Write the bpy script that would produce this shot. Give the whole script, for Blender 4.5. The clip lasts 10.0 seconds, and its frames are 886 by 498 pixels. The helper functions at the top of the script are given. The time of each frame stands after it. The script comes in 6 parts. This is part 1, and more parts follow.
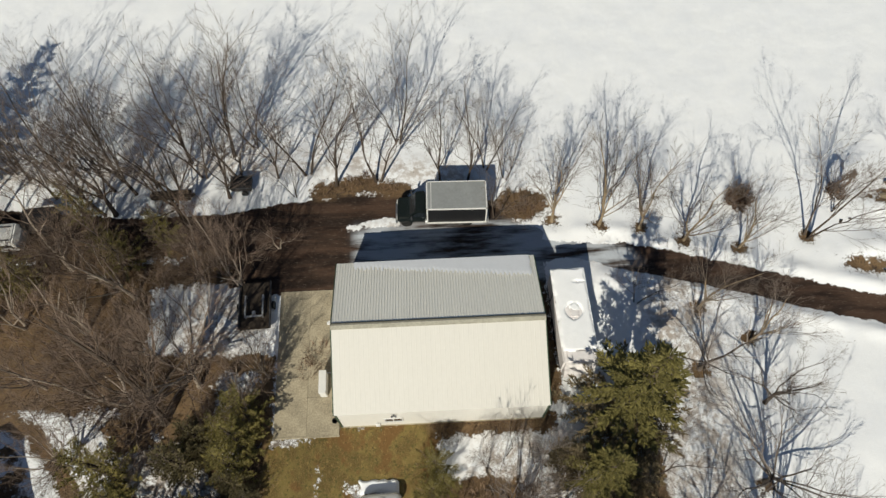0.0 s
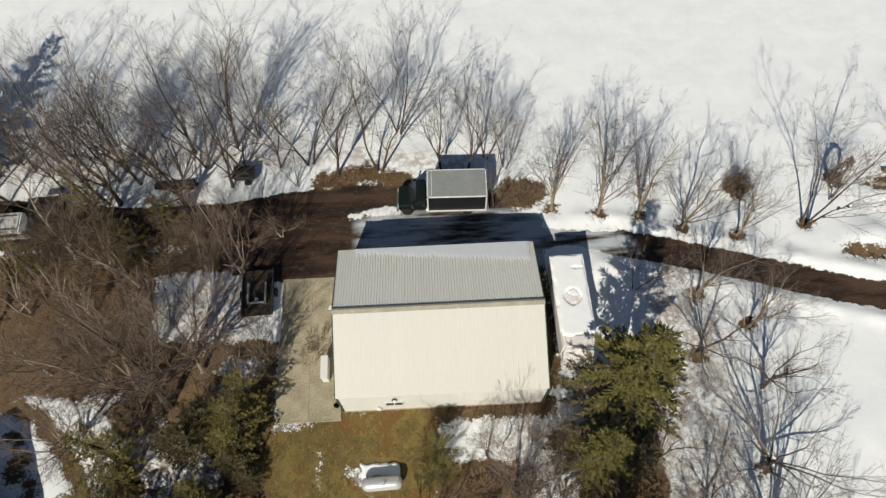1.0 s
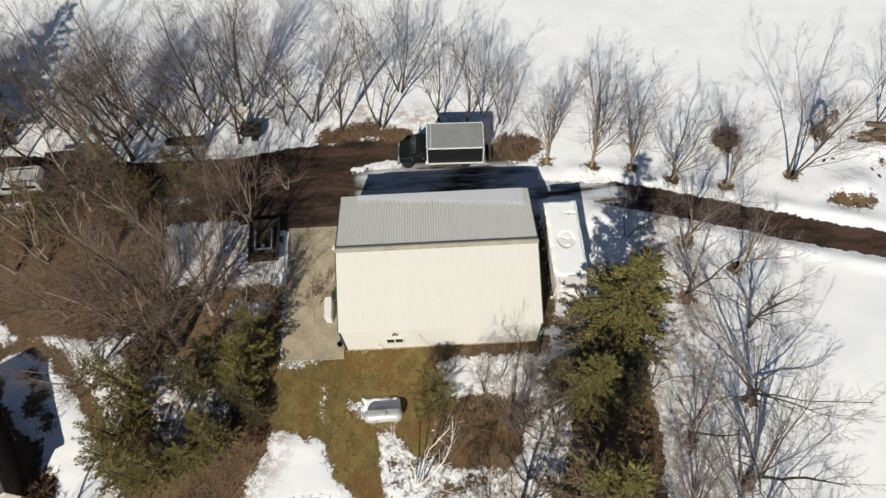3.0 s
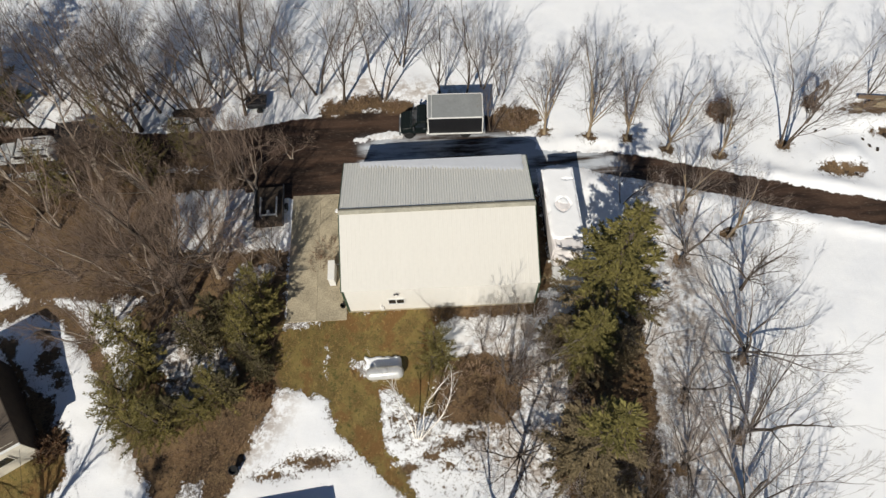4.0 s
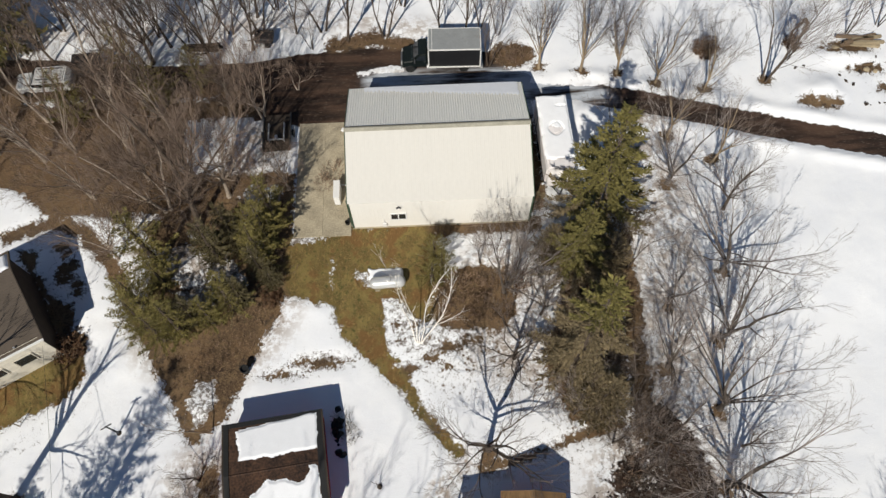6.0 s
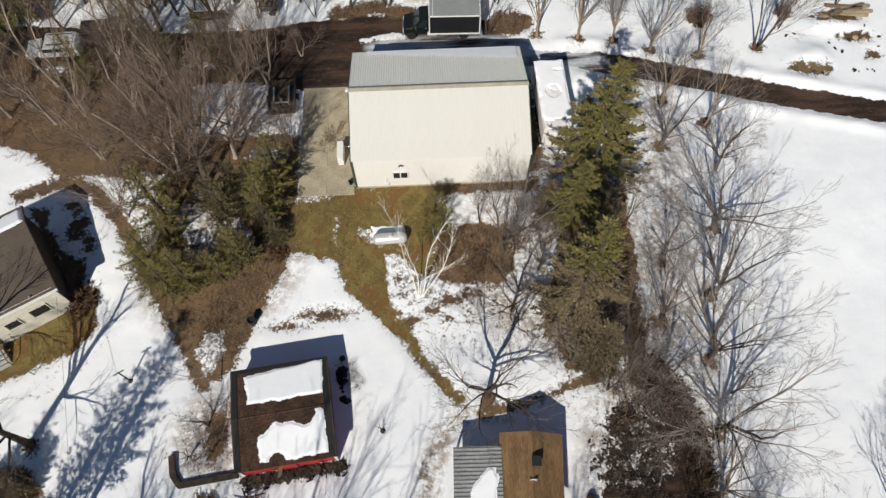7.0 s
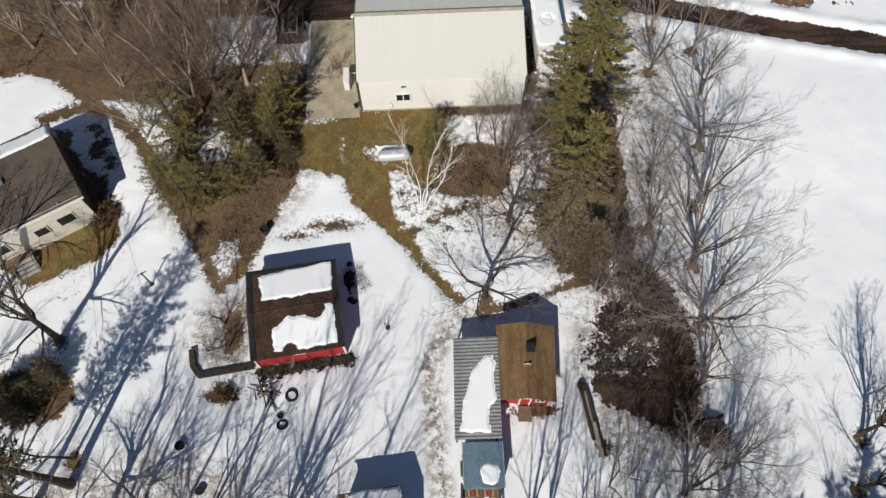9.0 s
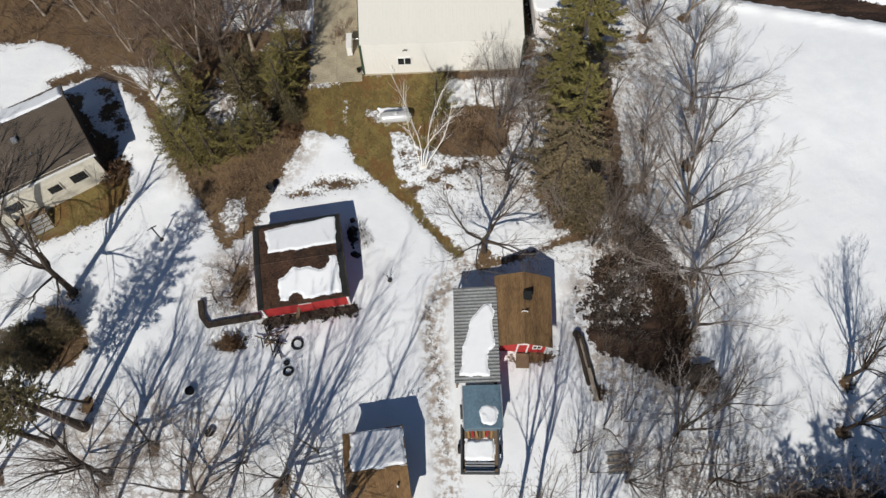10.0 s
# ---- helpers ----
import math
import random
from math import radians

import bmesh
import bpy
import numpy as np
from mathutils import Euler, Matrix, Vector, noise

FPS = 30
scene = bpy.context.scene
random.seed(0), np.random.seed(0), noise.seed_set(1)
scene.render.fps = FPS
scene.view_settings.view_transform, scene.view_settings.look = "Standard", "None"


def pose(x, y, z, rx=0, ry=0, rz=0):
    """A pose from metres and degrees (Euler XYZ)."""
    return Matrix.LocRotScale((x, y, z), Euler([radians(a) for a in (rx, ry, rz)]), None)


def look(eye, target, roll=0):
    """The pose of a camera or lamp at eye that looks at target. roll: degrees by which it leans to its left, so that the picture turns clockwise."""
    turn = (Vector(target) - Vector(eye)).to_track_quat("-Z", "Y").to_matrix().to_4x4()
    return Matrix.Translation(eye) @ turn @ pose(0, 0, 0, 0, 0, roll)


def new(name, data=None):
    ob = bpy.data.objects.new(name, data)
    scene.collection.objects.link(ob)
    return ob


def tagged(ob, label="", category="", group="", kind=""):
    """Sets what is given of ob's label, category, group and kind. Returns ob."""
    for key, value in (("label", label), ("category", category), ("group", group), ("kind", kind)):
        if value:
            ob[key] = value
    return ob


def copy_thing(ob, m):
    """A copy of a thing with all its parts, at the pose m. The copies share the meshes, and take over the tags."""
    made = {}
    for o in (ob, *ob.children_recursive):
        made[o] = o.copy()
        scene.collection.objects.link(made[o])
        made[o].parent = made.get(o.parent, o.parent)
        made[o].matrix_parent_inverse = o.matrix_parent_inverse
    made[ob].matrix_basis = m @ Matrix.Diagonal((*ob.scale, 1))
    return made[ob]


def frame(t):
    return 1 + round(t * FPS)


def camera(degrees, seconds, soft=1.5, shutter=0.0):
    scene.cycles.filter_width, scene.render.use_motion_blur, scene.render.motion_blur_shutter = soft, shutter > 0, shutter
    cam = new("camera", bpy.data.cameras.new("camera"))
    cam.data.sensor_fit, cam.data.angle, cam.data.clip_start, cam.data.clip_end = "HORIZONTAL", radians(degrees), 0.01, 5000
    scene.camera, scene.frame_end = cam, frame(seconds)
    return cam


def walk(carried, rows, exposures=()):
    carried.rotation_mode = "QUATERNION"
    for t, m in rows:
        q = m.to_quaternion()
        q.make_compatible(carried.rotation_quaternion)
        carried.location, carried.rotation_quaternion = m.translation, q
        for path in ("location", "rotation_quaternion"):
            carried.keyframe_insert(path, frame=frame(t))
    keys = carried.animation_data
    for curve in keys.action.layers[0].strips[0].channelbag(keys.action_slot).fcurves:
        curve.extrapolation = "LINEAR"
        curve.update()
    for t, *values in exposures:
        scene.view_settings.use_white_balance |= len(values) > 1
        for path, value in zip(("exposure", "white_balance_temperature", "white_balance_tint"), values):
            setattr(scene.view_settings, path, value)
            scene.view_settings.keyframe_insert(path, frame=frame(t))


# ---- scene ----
cam = camera(64.3, 10.0, soft=1.45)
PATH = [
    (0, (6.58, -9.826, 46.328), (6.609, -8.957, 44.527), -0.9),
    (0.5, (6.675, -10.33, 46.339), (6.698, -9.458, 44.539), -1.3),
    (1, (6.752, -10.939, 46.374), (6.771, -10.067, 44.575), -1.6),
    (1.5, (6.863, -11.764, 46.381), (6.875, -10.889, 44.582), -1.9),
    (2, (6.938, -12.805, 46.398), (6.946, -11.928, 44.601), -2.2),
    (2.5, (6.958, -14.027, 46.428), (6.963, -13.146, 44.632), -2.4),
    (3.8, (7.057, -17.743, 46.565), (7.06, -16.865, 44.768), -2.9),
    (4, (7.039, -18.338, 46.575), (7.037, -17.455, 44.78), -2.9),
    (4.5, (6.884, -19.888, 46.59), (6.887, -19.006, 44.795), -2.6),
    (5, (6.704, -21.474, 46.551), (6.711, -20.593, 44.755), -2.3),
    (5.5, (6.483, -23.104, 46.544), (6.496, -22.225, 44.748), -1.8),
    (7, (5.856, -27.971, 46.829), (5.883, -27.107, 45.025), -0.8),
    (7.5, (5.714, -29.618, 46.936), (5.743, -28.76, 45.13), -0.7),
    (8, (5.611, -31.271, 47.09), (5.641, -30.419, 45.281), -0.6),
    (8.5, (5.556, -32.916, 47.254), (5.584, -32.071, 45.441), -0.8),
    (9, (5.521, -34.622, 47.405), (5.547, -33.783, 45.589), -0.9),
    (9.5, (5.454, -36.378, 47.553), (5.479, -35.543, 45.735), -1.0),
    (10, (5.359, -38.142, 47.668), (5.384, -37.311, 45.85), -1.0),
]
walk(cam, [(t, look(eye, target, roll)) for t, eye, target, roll in PATH],
     [(0.0, -0.30, 6780, 4), (2.5, -0.22, 6720, 6), (5.0, -0.20, 6600, 8), (7.5, -0.20, 6460, 8), (10.0, -0.29, 6370, 8)])


# ---- world and sun ----
SUN_WAY = Vector((0.39, 1.10, -1.0)).normalized()      # the way the sunlight travels
world = bpy.data.worlds.new("sky")
scene.world = world
world.use_nodes = True
sky = world.node_tree.nodes.new("ShaderNodeTexSky")
sky.sky_type, sky.sun_disc = "NISHITA", False
sky.ozone_density, sky.dust_density = 4.0, 0.0
sky.sun_elevation = math.asin(-SUN_WAY.z)
sky.sun_rotation = math.atan2(-SUN_WAY.x, -SUN_WAY.y)
world.node_tree.links.new(sky.outputs[0], world.node_tree.nodes["Background"].inputs[0])
world.node_tree.nodes["Background"].inputs[1].default_value = 0.056
lamp = new("sun", bpy.data.lights.new("sun", "SUN"))
lamp.data.energy, lamp.data.angle, lamp.data.color = 5.0, radians(0.55), (1.0, 0.945, 0.86)
lamp.matrix_world = look((0, 0, 60), Vector((0, 0, 60)) + SUN_WAY)


# ---- materials ----
def material(name, colour, rough=0.8, metal=0.0, vary=0.25, scale=3.0, fine=30.0, bump=0.3, dark=None, random_hue=0.0, spec=0.3, contrast=1.0, stretch=None):
    """A surface with a base colour that drifts at two scales, a fine relief, and a tone of its own for each object."""
    mat = bpy.data.materials.new(name)
    mat.use_nodes = True
    t = mat.node_tree
    n, l = t.nodes, t.links
    b = n["Principled BSDF"]
    b.inputs["Roughness"].default_value, b.inputs["Metallic"].default_value = rough, metal
    b.inputs["Specular IOR Level"].default_value = spec
    co = n.new("ShaderNodeTexCoord")
    big, small = n.new("ShaderNodeTexNoise"), n.new("ShaderNodeTexNoise")
    big.inputs["Scale"].default_value, big.inputs["Detail"].default_value = scale, 6
    small.inputs["Scale"].default_value, small.inputs["Detail"].default_value = fine, 4
    src = co.outputs["Object"]
    if stretch:
        mapping = n.new("ShaderNodeMapping")
        mapping.inputs["Scale"].default_value = stretch
        l.new(src, mapping.inputs[0])
        src = mapping.outputs[0]
    for k in (big, small):
        l.new(src, k.inputs["Vector"])
    add = n.new("ShaderNodeMath")
    add.operation = "ADD"
    l.new(big.outputs[0], add.inputs[0]), l.new(small.outputs[0], add.inputs[1])
    ramp = n.new("ShaderNodeMapRange")
    ramp.inputs[1].default_value, ramp.inputs[2].default_value = 1 - 0.35 / contrast, 1 + 0.35 / contrast
    l.new(add.outputs[0], ramp.inputs[0])
    mix = n.new("ShaderNodeMix")
    mix.data_type = "RGBA"
    lo = dark or [c * (1 - vary) for c in colour]
    hi = colour if dark else [min(1, c * (1 + vary * 0.6)) for c in colour]
    mix.inputs[6].default_value, mix.inputs[7].default_value = (*lo, 1), (*hi, 1)
    l.new(ramp.outputs[0], mix.inputs[0])
    out = mix.outputs[2]
    if random_hue:
        info, hsv, rng = n.new("ShaderNodeObjectInfo"), n.new("ShaderNodeHueSaturation"), n.new("ShaderNodeMapRange")
        rng.inputs[3].default_value, rng.inputs[4].default_value = 1 - random_hue, 1 + random_hue
        l.new(info.outputs["Random"], rng.inputs[0]), l.new(rng.outputs[0], hsv.inputs["Value"]), l.new(out, hsv.inputs["Color"])
        out = hsv.outputs[0]
    l.new(out, b.inputs["Base Color"])
    bn = n.new("ShaderNodeBump")
    bn.inputs["Strength"].default_value, bn.inputs["Distance"].default_value = bump, 0.02
    l.new(small.outputs[0], bn.inputs["Height"]), l.new(bn.outputs[0], b.inputs["Normal"])
    return mat


def foliage(name, colour, dark):
    """Needles: each spray has a tone of its own."""
    mat = material(name, colour, 0.75, vary=0.4, scale=1.2, fine=12, bump=0.2, dark=dark, spec=0.15)
    t = mat.node_tree
    n, l = t.nodes, t.links
    b = n["Principled BSDF"]
    geo, hsv, rng = n.new("ShaderNodeNewGeometry"), n.new("ShaderNodeHueSaturation"), n.new("ShaderNodeMapRange")
    src = b.inputs["Base Color"].links[0].from_socket
    rng.inputs[3].default_value, rng.inputs[4].default_value = 0.7, 1.3
    l.new(geo.outputs["Random Per Island"], rng.inputs[0]), l.new(rng.outputs[0], hsv.inputs["Value"])
    l.new(src, hsv.inputs["Color"]), l.new(hsv.outputs[0], b.inputs["Base Color"])
    return mat


SNOW = material("snow", (0.92, 0.925, 0.94), 0.65, vary=0.05, scale=1.5, fine=14, bump=0.35)
# walls and north roof slope carry the same paint, lightened to offset weaker sun
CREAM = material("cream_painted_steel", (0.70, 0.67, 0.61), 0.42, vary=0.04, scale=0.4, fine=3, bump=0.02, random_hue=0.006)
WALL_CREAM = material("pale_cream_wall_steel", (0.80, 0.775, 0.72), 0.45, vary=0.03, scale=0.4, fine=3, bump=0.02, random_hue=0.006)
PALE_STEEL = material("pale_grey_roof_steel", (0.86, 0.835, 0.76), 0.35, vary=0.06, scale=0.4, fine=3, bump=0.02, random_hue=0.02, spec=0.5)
VENT = material("dull_olive_vent", (0.10, 0.09, 0.065), 0.7, vary=0.3)
CAP = material("weathered_ridge_metal", (0.40, 0.375, 0.30), 0.5, vary=0.3, scale=1.0, fine=8, bump=0.1)
TRIM_GREEN = material("dark_green_trim", (0.05, 0.08, 0.05), 0.5, vary=0.2)
CONCRETE = material("worn_concrete", (0.43, 0.37, 0.265), 0.9, vary=0.45, scale=0.8, fine=9, bump=0.3, random_hue=0.025)
GLASS = material("dark_window_glass", (0.02, 0.025, 0.03), 0.08, vary=0.2, bump=0.0, spec=0.6)
WHITE = material("white_paint", (0.78, 0.77, 0.74), 0.5, vary=0.08, scale=2, bump=0.05)
BLACK = material("black_rubber", (0.02, 0.02, 0.02), 0.7, vary=0.3)
DARKGREEN = material("black_green_car_paint", (0.010, 0.014, 0.013), 0.25, vary=0.2, spec=0.5)
BOXSIDE = material("black_box_panels", (0.018, 0.018, 0.02), 0.4, vary=0.3, scale=1)
BOXROOF = material("grey_translucent_box_roof", (0.27, 0.28, 0.28), 0.6, vary=0.15, scale=1.2, fine=6)
ALU = material("bare_aluminium", (0.62, 0.62, 0.62), 0.4, 0.6, vary=0.12)
CHROME = material("steel_grille", (0.35, 0.36, 0.37), 0.3, 0.8, vary=0.2)
LAMPGLASS = material("headlamp_glass", (0.6, 0.6, 0.58), 0.15, vary=0.1, spec=0.6)
TARP = material("white_vinyl_cover", (0.80, 0.76, 0.75), 0.6, vary=0.1, scale=0.8, fine=5, bump=0.2)
SKIRT = material("dark_grey_skirt", (0.07, 0.07, 0.075), 0.6, vary=0.25)
TANKMETAL = material("silver_tank_paint", (0.66, 0.66, 0.65), 0.33, 0.35, vary=0.08, scale=1.5)
SHINGLE_GREY = material("grey_asphalt_shingle", (0.118, 0.094, 0.074), 0.95, vary=0.3, scale=0.8, fine=20, bump=0.4, random_hue=0.12)
SHINGLE_BROWN = material("brown_wood_shingle", (0.25, 0.15, 0.07), 0.9, dark=(0.12, 0.07, 0.034), scale=1.3, fine=9, contrast=1.5, bump=0.4, random_hue=0.1, stretch=(1.8, 0.35, 1.0))
SHINGLE_DARK = material("dark_brown_wet_shingle", (0.10, 0.052, 0.030), 0.85, dark=(0.018, 0.012, 0.010), scale=0.7, fine=7, contrast=1.3, bump=0.4, random_hue=0.18)
RED = material("barn_red_paint", (0.42, 0.035, 0.035), 0.7, vary=0.3, scale=2, fine=14)
SIDING = material("cream_clapboard", (0.62, 0.575, 0.48), 0.75, vary=0.15, scale=1.2, fine=10, random_hue=0.05)
DARKWOOD = material("dark_weathered_timber", (0.055, 0.042, 0.032), 0.9, vary=0.4, scale=2, fine=20)
WOOD = material("weathered_timber", (0.20, 0.14, 0.09), 0.9, vary=0.4, scale=2, fine=22, random_hue=0.15)
ORANGEWOOD = material("bright_lumber", (0.42, 0.24, 0.10), 0.85, vary=0.3)
GALV = material("galvanised_sheet", (0.40, 0.42, 0.42), 0.5, 0.2, dark=(0.20, 0.19, 0.18), scale=0.7, fine=5, random_hue=0.08)
BLUESTEEL = material("blue_grey_trailer_roof", (0.16, 0.24, 0.30), 0.45, 0.2, vary=0.3, scale=0.9, fine=6)
BARK = material("grey_brown_bark", (0.088, 0.068, 0.054), 0.95, vary=0.4, scale=2, fine=30, bump=0.5, random_hue=0.2, spec=0.1)
TWIG = material("grey_brown_twigs", (0.18, 0.143, 0.12), 0.95, vary=0.3, scale=1, fine=12, bump=0.1, random_hue=0.2, spec=0.1)
TWIG_MAT = material("matted_grey_stems", (0.16, 0.135, 0.115), 0.95, vary=0.35, scale=1, fine=12, bump=0.1, random_hue=0.2, spec=0.1)
BARK_TAN = material("pale_tan_bark", (0.34, 0.26, 0.17), 0.95, vary=0.35, scale=2, fine=25, bump=0.5, random_hue=0.15, spec=0.1)
TWIG_BUSH = material("brown_shrub_twigs", (0.24, 0.165, 0.115), 0.95, vary=0.3, scale=1, fine=12, bump=0.1, random_hue=0.2, spec=0.1)
TWIG_RED = material("red_brown_twigs", (0.205, 0.15, 0.116), 0.95, vary=0.3, scale=1, fine=12, bump=0.1, random_hue=0.22, spec=0.1)
TWIG_DARK = material("dark_brown_brush", (0.115, 0.082, 0.058), 0.95, vary=0.35, scale=1, fine=12, bump=0.1, random_hue=0.2, spec=0.1)
BARK_GREY = material("dark_grey_brown_limbs", (0.135, 0.11, 0.092), 0.95, vary=0.35, scale=2, fine=25, bump=0.4, random_hue=0.2, spec=0.1)
LIMB = material("pale_grey_limbs", (0.42, 0.35, 0.285), 0.95, vary=0.35, scale=2, fine=25, bump=0.4, random_hue=0.2, spec=0.1)
TWIG_PALE = material("pale_grey_twigs", (0.27, 0.232, 0.212), 0.95, vary=0.3, scale=1, fine=12, bump=0.1, random_hue=0.18, spec=0.1)
BIRCH = material("white_birch_bark", (0.84, 0.80, 0.74), 0.8, vary=0.15, scale=6, fine=25, bump=0.2)
NEEDLE = foliage("olive_spruce_needles", (0.24, 0.205, 0.068), (0.088, 0.08, 0.032))
NEEDLE_BROWN = foliage("browned_spruce_needles", (0.26, 0.20, 0.115), (0.13, 0.105, 0.062))
CEDAR = foliage("olive_cedar_needles", (0.275, 0.228, 0.074), (0.118, 0.103, 0.039))
CEDAR_DARK = foliage("dark_juniper_needles", (0.17, 0.14, 0.07), (0.075, 0.065, 0.036))
DEADLEAF = foliage("dead_brown_leaves", (0.16, 0.085, 0.045), (0.07, 0.04, 0.022))
ROCK = material("tan_field_stone", (0.36, 0.29, 0.19), 0.9, vary=0.35, scale=2, fine=12, random_hue=0.15)
CABLE = material("black_cable", (0.03, 0.03, 0.03), 0.6)


# ---- mesh helpers ----
class Shape:
    """Collects vertices and faces of one mesh."""

    def __init__(self):
        self.v, self.f = [], []

    def add(self, verts, faces):
        k = len(self.v)
        self.v += [tuple(p) for p in verts]
        self.f += [tuple(k + i for i in q) for q in faces]
        return self

    def box(self, x0, x1, y0, y1, z0, z1, m=None):
        p = [(x, y, z) for z in (z0, z1) for y in (y0, y1) for x in (x0, x1)]
        if m:
            p = [m @ Vector(q) for q in p]
        return self.add(p, [(0, 2, 3, 1), (4, 5, 7, 6), (0, 1, 5, 4), (2, 6, 7, 3), (0, 4, 6, 2), (1, 3, 7, 5)])

    def prism(self, profile, a, b, axis="x"):
        """A profile of (u, w) pairs swept from a to b along an axis: x sweeps (y, z), y sweeps (x, z), z sweeps (x, y)."""
        at = {"x": lambda c, p: (c, p[0], p[1]), "y": lambda c, p: (p[0], c, p[1]), "z": lambda c, p: (p[0], p[1], c)}[axis]
        n = len(profile)
        return self.add([at(c, p) for c in (a, b) for p in profile],
                        [tuple(range(n)), tuple(range(2 * n - 1, n - 1, -1))] + [(i, i + n, (i + 1) % n + n, (i + 1) % n) for i in range(n)])

    def tube(self, p0, p1, r0, r1, n=6, caps=True):
        p0, p1 = Vector(p0), Vector(p1)
        d = (p1 - p0).normalized()
        a = d.orthogonal().normalized()
        b = d.cross(a)
        ring = [(math.cos(i * math.tau / n), math.sin(i * math.tau / n)) for i in range(n)]
        vs = [p + (a * c + b * s) * r for p, r in ((p0, r0), (p1, r1)) for c, s in ring]
        fs = [(i, (i + 1) % n, (i + 1) % n + n, i + n) for i in range(n)]
        if caps:
            fs += [tuple(range(n - 1, -1, -1)), tuple(range(n, 2 * n))]
        return self.add(vs, fs)

    def spike(self, p0, p1, r):
        p0, p1 = Vector(p0), Vector(p1)
        d = (p1 - p0).normalized()
        a = d.orthogonal().normalized() * r
        b = d.cross(a)
        return self.add([p0 + a, p0 - a * 0.5 + b * 0.87, p0 - a * 0.5 - b * 0.87, p1], [(0, 1, 3), (1, 2, 3), (2, 0, 3)])

    def lathe(self, rings, n=20, m=None, caps=True):
        """Rings of (radius, z) about the z axis."""
        vs = [(r * math.cos(i * math.tau / n), r * math.sin(i * math.tau / n), z) for r, z in rings for i in range(n)]
        if m:
            vs = [m @ Vector(p) for p in vs]
        fs = [(k * n + i, k * n + (i + 1) % n, k * n + n + (i + 1) % n, k * n + n + i) for k in range(len(rings) - 1) for i in range(n)]
        if caps:
            fs += [tuple(range(n - 1, -1, -1)), tuple((len(rings) - 1) * n + i for i in range(n))]
        return self.add(vs, fs)

    def mesh(self, name, mat, bevel=0.0, smooth=False):
        me = bpy.data.meshes.new(name)
        me.from_pydata(self.v, [], self.f)
        if bevel:
            bm = bmesh.new()
            bm.from_mesh(me)
            bmesh.ops.recalc_face_normals(bm, faces=bm.faces)
            bmesh.ops.bevel(bm, geom=[e for e in bm.edges if e.is_manifold and e.calc_face_angle(0) > 0.5], offset=bevel, segments=2, affect="EDGES", clamp_overlap=True)
            bm.to_mesh(me)
            bm.free()
        else:
            me.validate()
        me.materials.append(mat)
        if smooth:
            me.shade_smooth()
        me.update()
        return me


def part(name, shape, mat, parent, label="", bevel=0.0, smooth=False, m=None):
    ob = new(name, shape if isinstance(shape, bpy.types.Mesh) else shape.mesh(name, mat, bevel, smooth))
    ob.parent = parent
    if m:
        ob.matrix_basis = m
    if label:
        ob["label"] = label
    return ob


def thing(name, m, label, category, group="", kind=""):
    ob = new(name)
    ob.empty_display_size = 0.2
    ob.matrix_basis = m
    return tagged(ob, label, category, group, kind)


def smooth_step(v, a=0.0, b=1.0):
    v = np.clip((np.asarray(v, float) - a) / (b - a), 0, 1)
    return v * v * (3 - 2 * v)


def ground_z(x, y):
    """The lie of the land: level round the metal barn, half a metre lower to the south."""
    return -0.5 * smooth_step(-np.asarray(y, float), 2, 12)


def gz(x, y):
    return float(ground_z(x, y))


def wobble(x, y, s, seed=0.0):
    """Smooth noise from -1 to 1."""
    return noise.fractal(Vector((x * s + seed, y * s - seed, seed * 0.7)), 0.9, 2.1, 4)


# ---- places of the trees, also used for the bare rings at their feet ----
NORTH_ROW = [(15.5, 14.4, 1.0), (18.9, 13.8, 1.12), (21.9, 13.5, 0.95), (24.9, 12.3, 0.98), (28.8, 11.5, 0.85)]
GROVE = [(24.9, 7.0, 0.8), (24.1, 2.7, 0.9), (22.6, -6.8, 0.95), (21.7, -11.6, 1.0), (20.8, -16.6, 1.0),
         (28.0, 4.5, 0.85), (26.8, -4.7, 1.0), (25.7, -9.6, 1.05), (24.7, -14.5, 1.1), (24.2, -19.3, 1.1)]
SOUTH_WEST = [(-16.7, -31.6, 0.95), (-18.8, -26.5, 0.8), (-5.1, -32.3, 0.85), (-10.6, -32.9, 1.0), (-13.8, -29.6, 0.8), (-24.0, -31.0, 0.9), (-21.2, -18.3, 1.0), (-26.4, -14.8, 0.95)]
woods_rng = random.Random(11)
NORTH_WOODS = []
for k in range(32):
    x = -34 + 40.0 * (k + woods_rng.uniform(-0.4, 0.4)) / 32
    y = 19.5 + woods_rng.uniform(-1.9, 2.7) - 1.6 * smooth_step(-x, 8, 22) * woods_rng.random()
    if x < -5 or k % 2:
        NORTH_WOODS.append((x, float(y), woods_rng.uniform(0.82, 1.18) * (0.9 if x > -5 else 1)))


# ---- the ground: one sheet, snow with bare places ----
def inside(poly, x, y):
    """Signed distance to a closed outline, positive inside."""
    best = np.full(x.shape, 1e9)
    odd = np.zeros(x.shape, bool)
    for (ax, ay), (bx, by) in zip(poly, poly[1:] + poly[:1]):
        ex, ey = bx - ax, by - ay
        h = np.clip(((x - ax) * ex + (y - ay) * ey) / (ex * ex + ey * ey), 0, 1)
        best = np.minimum(best, np.hypot(x - ax - ex * h, y - ay - ey * h))
        cross = (ay > y) != (by > y)
        odd ^= cross & (x < ex * (y - ay) / (ey if ey else 1e-9) + ax)
    return np.where(odd, best, -best)


